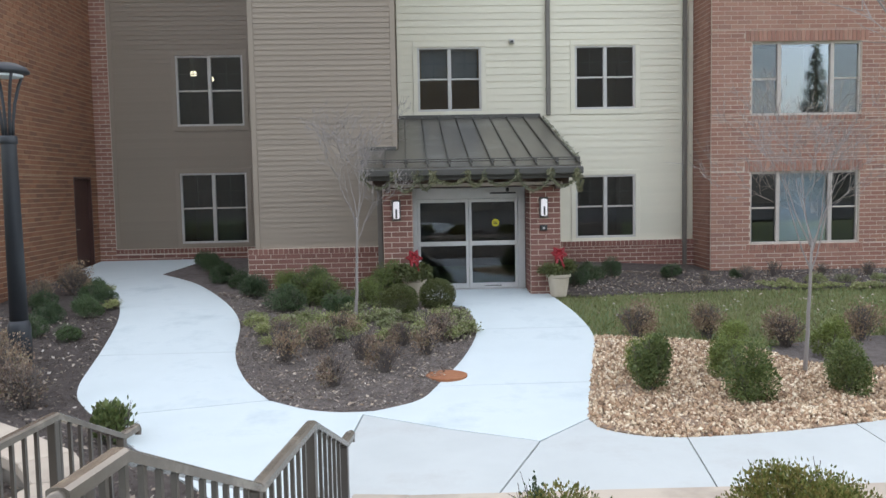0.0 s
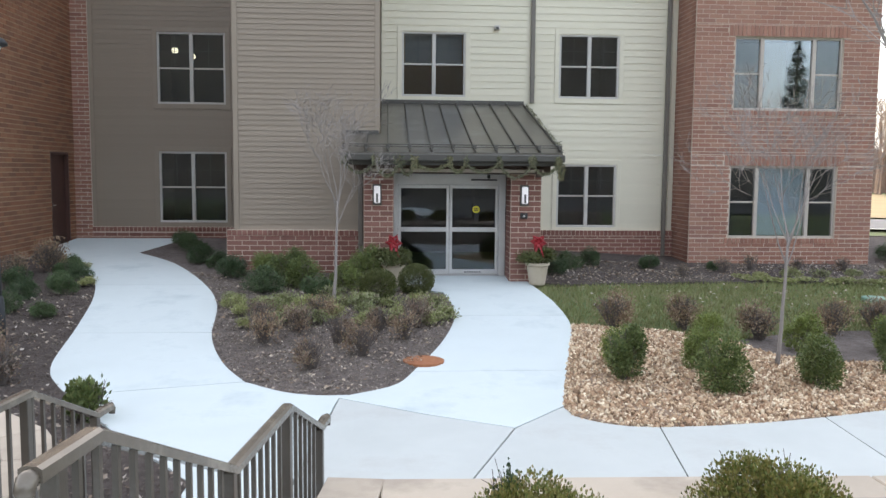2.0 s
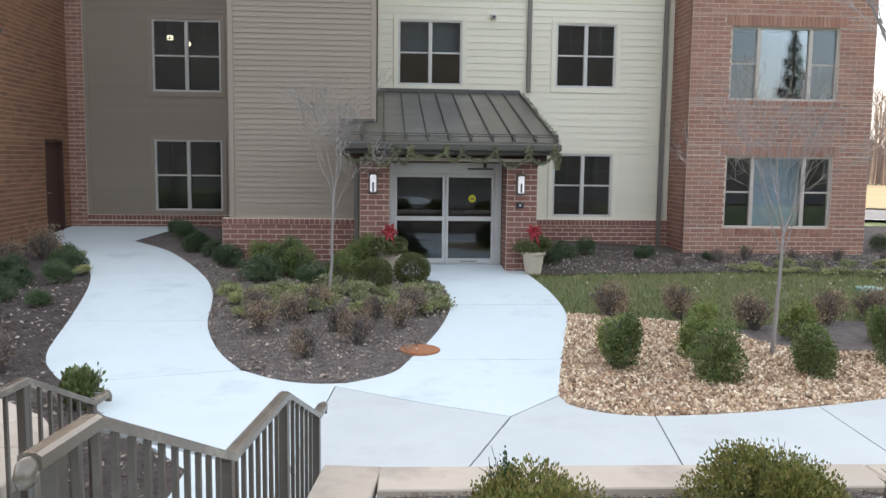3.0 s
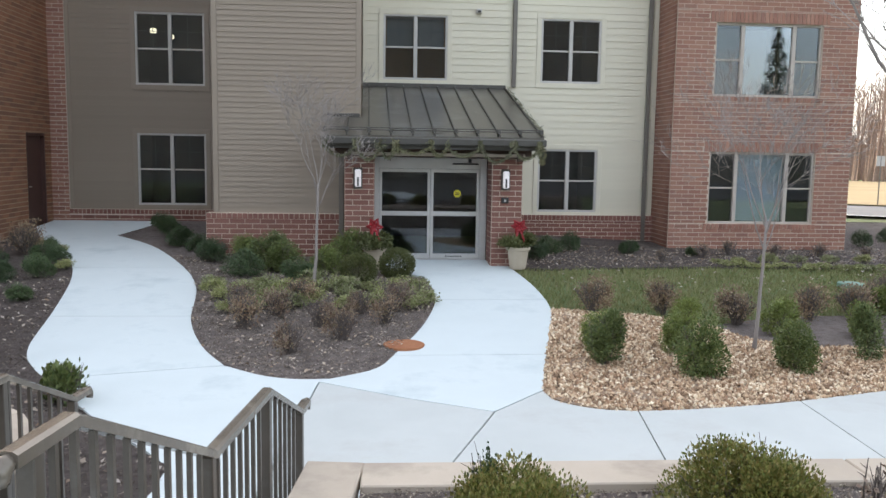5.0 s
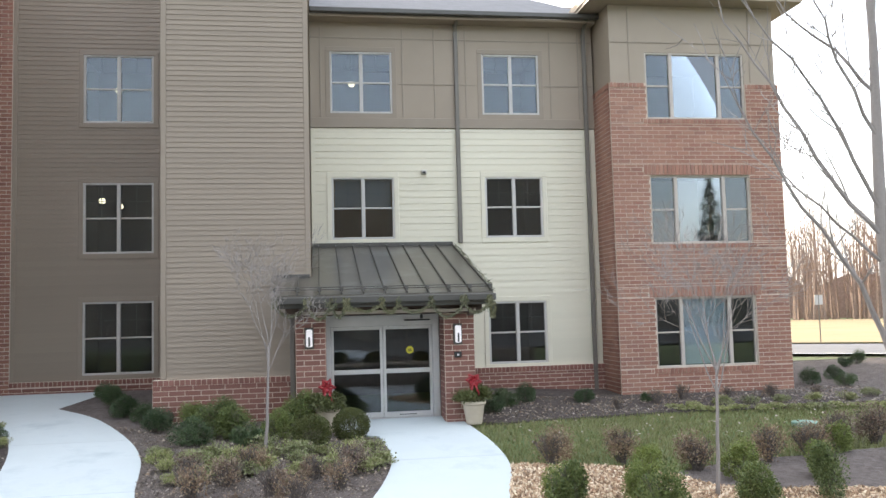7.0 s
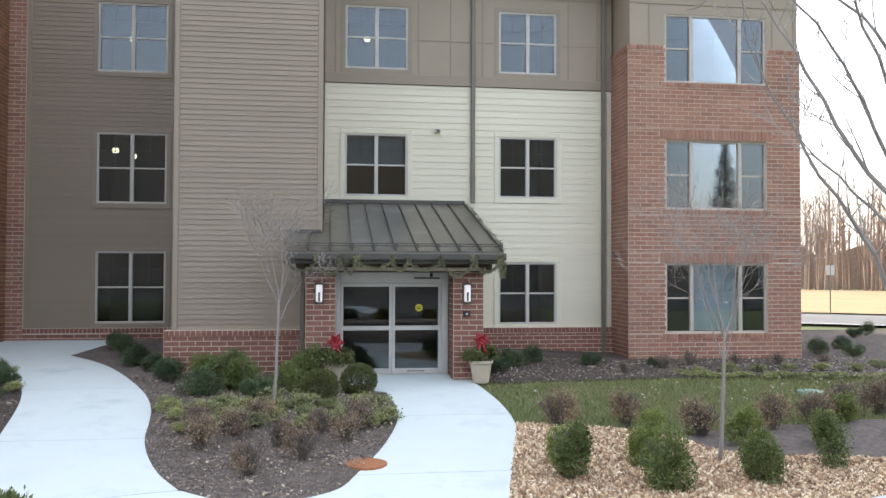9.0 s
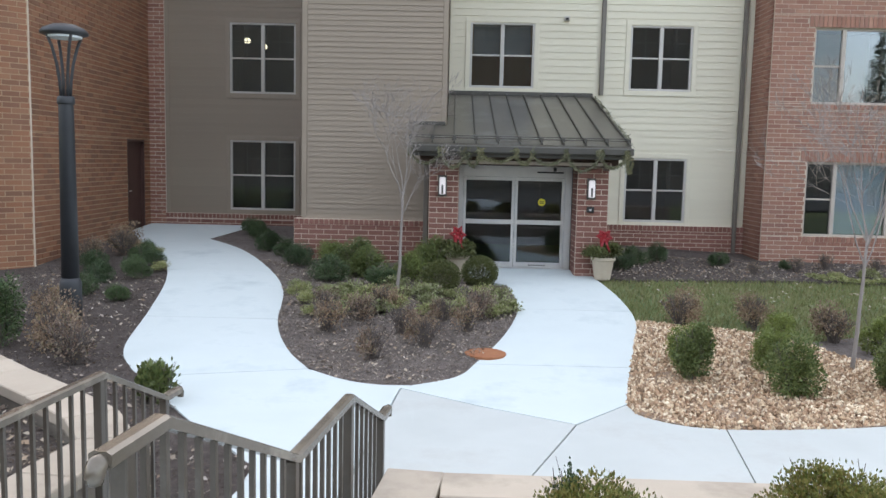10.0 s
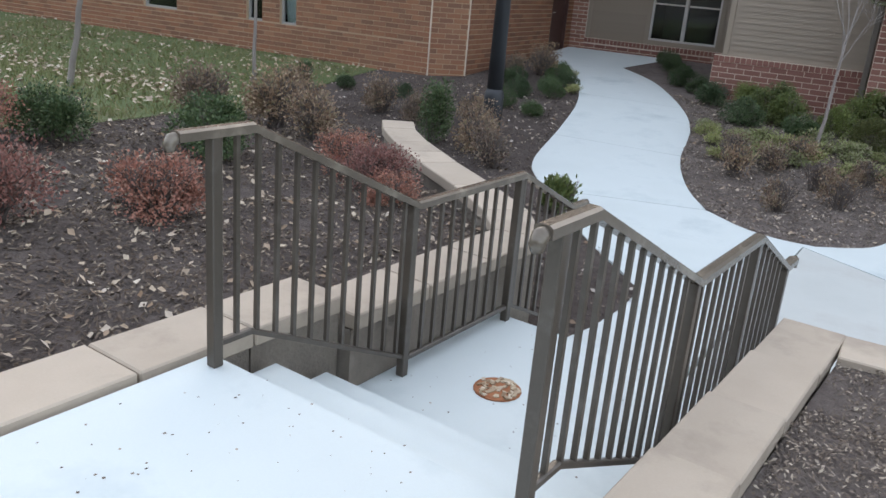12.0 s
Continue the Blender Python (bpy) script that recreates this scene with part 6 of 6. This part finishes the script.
tree_belt("far_woods", "leafless brown winter woods beyond the field", 301, 330, far_right, 9, 13, M_WOODS)
# Unseen trunks and floor, added so the lower panes mirror something dark.
tree_belt("rear_woods", "unseen leafless woods added behind the viewer to darken window reflections", 302, 120, behind, 11, 16, M_REAR)
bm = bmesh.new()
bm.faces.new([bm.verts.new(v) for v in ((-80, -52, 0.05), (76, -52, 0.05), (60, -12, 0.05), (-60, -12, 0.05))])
tagged(part("rear_mirror_floor", bm, M_REAR), "unseen dark floor added behind the viewer to darken window reflections", "ground", kind="structure")
bm = bmesh.new()
for k in range(24):
    a0, a1 = radians(18 + k * 1.6), radians(18 + (k + 1) * 1.6)
    vs = [bm.verts.new((d * math.sin(a), d * math.cos(a), z)) for a, d, z in ((a0, 126, -1), (a1, 126, -1), (a1, 127, 5.5 + 1.5 * math.sin(k * 2.1)), (a0, 127, 5.5 + 1.5 * math.sin((k - 1) * 2.1)))]
    bm.faces.new(vs)
tagged(part("backdrop", bm, M_WOODS), "dim brown mass of distant undergrowth", "backdrop", kind="structure")


# Unseen dark sheet, added to block bright sky from the lower panes' reflections.
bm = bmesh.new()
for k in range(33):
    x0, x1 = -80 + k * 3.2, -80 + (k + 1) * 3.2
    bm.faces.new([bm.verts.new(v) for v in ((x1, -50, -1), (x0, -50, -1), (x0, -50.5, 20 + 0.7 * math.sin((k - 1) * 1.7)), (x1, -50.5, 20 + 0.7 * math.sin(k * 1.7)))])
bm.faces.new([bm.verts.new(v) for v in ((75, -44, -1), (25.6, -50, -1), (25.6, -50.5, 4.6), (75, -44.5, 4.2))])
tagged(part("backdrop", bm, M_REAR), "unseen dark sheet added behind the viewer to darken window reflections", "backdrop", kind="structure")


def strip(name, label, d0, d1, material, z):
    bm = bmesh.new()
    for k in range(20):
        a0, a1 = radians(22 + k * 2.4), radians(22 + (k + 1) * 2.4)
        bm.faces.new([bm.verts.new((d * math.sin(a), d * math.cos(a), z)) for a, d in ((a0, d0), (a1, d0), (a1, d1), (a0, d1))])
    bmesh.ops.recalc_face_normals(bm, faces=bm.faces[:])
    if bm.faces[0].normal.z < 0:
        bmesh.ops.reverse_faces(bm, faces=bm.faces[:])
    return tagged(part(name, bm, material), label, name, kind="structure")


strip("verge", "pale concrete kerb strip beside the road", 33.2, 33.5, M_CONC_OLD, 0.62)
strip("road", "grey asphalt drive beyond the building", 33.6, 41, M_ASPHALT, 0.60)
strip("field", "sunlit dry yellow grass field", 41.5, 90, M_FIELD, 0.64)
post_sign = thing("sign_post", "thin grey sign post at the field's edge", "sign", (22.8, 35.3, 0.6))
bm = bmesh.new()
tube(bm, [(0, 0, 0), (0, 0, 2.2)], [0.03, 0.03], 6)
part("post", bm, M_DOWN, post_sign)
part("plate", one_box(-0.2, 0.2, -0.02, 0.0, 1.75, 2.2), M_WHITE, post_sign)

# conifer that the bay window mirrors
rng = random.Random(55)
con = thing("conifer_tree", "tall dark conifer mirrored in the bay window", "tree", (29.2, -20, 0.4))
bm = bmesh.new()
tube(bm, [(0, 0, -0.3), (0, 0, 12.2)], [0.25, 0.02], 8)
part("trunk", bm, M_BARK, con)
verts, faces = [], []
for _ in range(9000):
    t = 1 - math.sqrt(rng.random())
    z = 0.9 + 11.4 * t
    r = (0.04 + (1 - t) * 3.0) * (0.55 + 0.45 * abs(math.sin(z * 3.1 + rng.uniform(-0.3, 0.3)))) * rng.uniform(0.35, 1.05)
    a = rng.uniform(0, 6.283)
    p = Vector((r * math.cos(a), r * math.sin(a), z - r * 0.22))
    w = Vector((math.cos(a), math.sin(a), rng.uniform(-0.5, 0.2))).normalized()
    s = Vector((-math.sin(a), math.cos(a), 0)) * rng.uniform(0.05, 0.1)
    i = len(verts)
    verts += [p - w * 0.2, p + s, p + w * 0.28, p - s]
    faces.append((i, i + 1, i + 2, i + 3))
raw_part("crown", mesh_of("crown", verts, faces, M_FIR), con, kind="stuff")


# ---- loose stuff on the ground ----
def inside_pts(rng, poly, n, bounds):
    out = []
    while len(out) < n:
        x, y = rng.uniform(bounds[0], bounds[1]), rng.uniform(bounds[2], bounds[3])
        if inside(poly, x, y):
            out.append((x, y))
    return out


def pebbles(pts, seed, size=(0.016, 0.042)):
    rng = random.Random(seed)
    verts, faces = [], []
    for x, y in pts:
        s = rng.uniform(*size)
        e = pose(x, y, ground_z(x, y) + rng.uniform(-0.004, 0.014), rng.uniform(0, 360), rng.uniform(0, 360), rng.uniform(0, 360)) @ Matrix.Diagonal((s, s * rng.uniform(0.55, 1), s * rng.uniform(0.4, 0.7), 1))
        i = len(verts)
        verts += [e @ Vector(v) for v in ((1, 0, 0), (-1, 0, 0), (0, 1, 0), (0, -1, 0), (0, 0, 1), (0, 0, -1))]
        faces += [(i + a, i + b, i + c) for a, b, c in ((0, 2, 4), (2, 1, 4), (1, 3, 4), (3, 0, 4), (2, 0, 5), (1, 2, 5), (3, 1, 5), (0, 3, 5))]
    return verts, faces


rng = random.Random(9)
tagged(new("river_gravel", mesh_of("river_gravel", *pebbles(inside_pts(rng, gravel_poly, 17000, (1.9, 9.5, 7.9, 12.6)), 10), M_PEBBLE)), "loose tan and cream river pebbles", "gravel", kind="stuff")


def flakes(pts, seed, height, long, wide, lift=0.02, tilt=35):
    rng = random.Random(seed)
    verts, faces = [], []
    for x, y in pts:
        m = pose(x, y, height(x, y) + rng.uniform(0.3, 1.0) * lift, rng.uniform(-tilt, tilt), rng.uniform(-tilt, tilt), rng.uniform(0, 360))
        a, b = rng.uniform(0.5, 1.2) * long, rng.uniform(0.5, 1.2) * wide
        i = len(verts)
        verts += [m @ Vector(v) for v in ((-a, 0, 0), (0, -b, 0.2 * b), (a, 0, 0), (0, b, 0.25 * b))]
        faces.append((i, i + 1, i + 2, i + 3))
    return verts, faces


def bumpy(height, lift, bump):
    return lambda x, y: height(x, y) + lift + bump * noise.noise((x * 1.7, y * 1.7, 0))


for name, poly, n, bounds, height in (
    ("bark_chips_island", island, 9000, (-5.7, 1.2, 9.1, 16.9), bumpy(ground_z, -0.01, 0.06)),
    ("bark_chips_left", left_bed, 7000, (-8.5, -1.55, 5.0, 15.5), bumpy(ground_z, -0.01, 0.06)),
    ("bark_chips_bank", bank, 15000, (-7.5, -1.9, 0.8, 8.4), bumpy(upper_left, 0.0, 0.09)),
    ("bark_chips_planter", planter, 9000, (-0.4, 3.2, 2.2, 4.4), bumpy(lambda x, y: 0.74, 0.0, 0.05)),
    ("bark_chips_wall_bed", foundation, 2500, (2.8, 12, 15.8, 19.5), bumpy(ground_z, -0.005, 0.06)),
):
    rng = random.Random(len(name))
    tagged(new("bark_chips", mesh_of("bark_chips", *flakes(inside_pts(rng, poly, int(n * 2.4), bounds), 20 + len(name), height, 0.014 if poly is planter else 0.024, 0.006 if poly is planter else 0.008), M_CHIP if poly in (bank, left_bed, foundation) else M_CHIP_GREY)), "shredded brown and grey bark chips", "mulch", kind="stuff")
for name, poly, n, bounds, height in (
    ("island", island, 700, (-5.7, 1.2, 9.1, 16.9), bumpy(ground_z, 0.0, 0.06)),
    ("left", left_bed, 1100, (-10, -1.55, 5.0, 15), bumpy(ground_z, 0.0, 0.06)),
    ("bank", bank, 1300, (-8.5, -1.9, 0.8, 8.4), bumpy(upper_left, 0.0, 0.09)),
    ("wall_bed", foundation, 2200, (2.8, 13, 15.8, 19), bumpy(ground_z, 0.0, 0.06)),
    ("lawn", [(3.0, 12.6), (14, 13.4), (14, 16.7), (3.4, 15.7)], 220, (2.9, 11, 13.6, 16.7), lambda x, y: ground_z(x, y) + 0.03),
    ("side_lawn", lawn_left, 3600, (-22, -7, 4, 14.8), lambda x, y: lawn_height(x, y) + 0.06),
):
    rng = random.Random(len(name) + 50)
    tagged(new("leaf_litter", mesh_of("leaf_litter", *flakes(inside_pts(rng, poly, n, bounds), 70 + len(name), height, 0.05 if name == "side_lawn" else 0.034, 0.032 if name == "side_lawn" else 0.022, 0.03), M_LITTER)), "scattered pale dry fallen leaves", "leaves", kind="stuff")


def blades(pts, seed, height):
    rng = random.Random(seed)
    verts, faces = [], []
    for x, y in pts:
        z = height(x, y) - 0.03
        a = rng.uniform(0, 6.283)
        h, w = rng.uniform(0.05, 0.11), rng.uniform(0.006, 0.012)
        lx_, ly_ = rng.uniform(-0.05, 0.05), rng.uniform(-0.05, 0.05)
        i = len(verts)
        verts += [(x - w * math.cos(a), y - w * math.sin(a), z), (x + w * math.cos(a), y + w * math.sin(a), z), (x + lx_, y + ly_, z + h)]
        faces.append((i, i + 1, i + 2))
    return verts, faces


rng = random.Random(12)
lawn = [(2.84, 12.52), (4.2, 12.22), (5.0, 11.64), (6.4, 12.22), (8, 12.32), (11, 12.92), (16, 13.62), (18, 17.7), (12, 16.7), (9, 16.6), (6.5, 16.6), (4.5, 16.1), (3.4, 15.7), (2.78, 15.8), (2.9, 14)]
tagged(new("grass", mesh_of("grass", *blades(inside_pts(rng, lawn, 26000, (2.7, 14, 11.6, 17)), 13, lambda x, y: ground_z(x, y) - 0.03), M_BLADE)), "short mown lawn grass with bare patches", "grass", kind="stuff")
tagged(new("grass", mesh_of("grass", *blades(inside_pts(rng, lawn_left, 34000, (-20, -6.9, 3.5, 14.8)), 14, lambda x, y: lawn_height(x, y) + 0.02), M_BLADE)), "short green lawn grass beside the wing", "grass", kind="stuff")
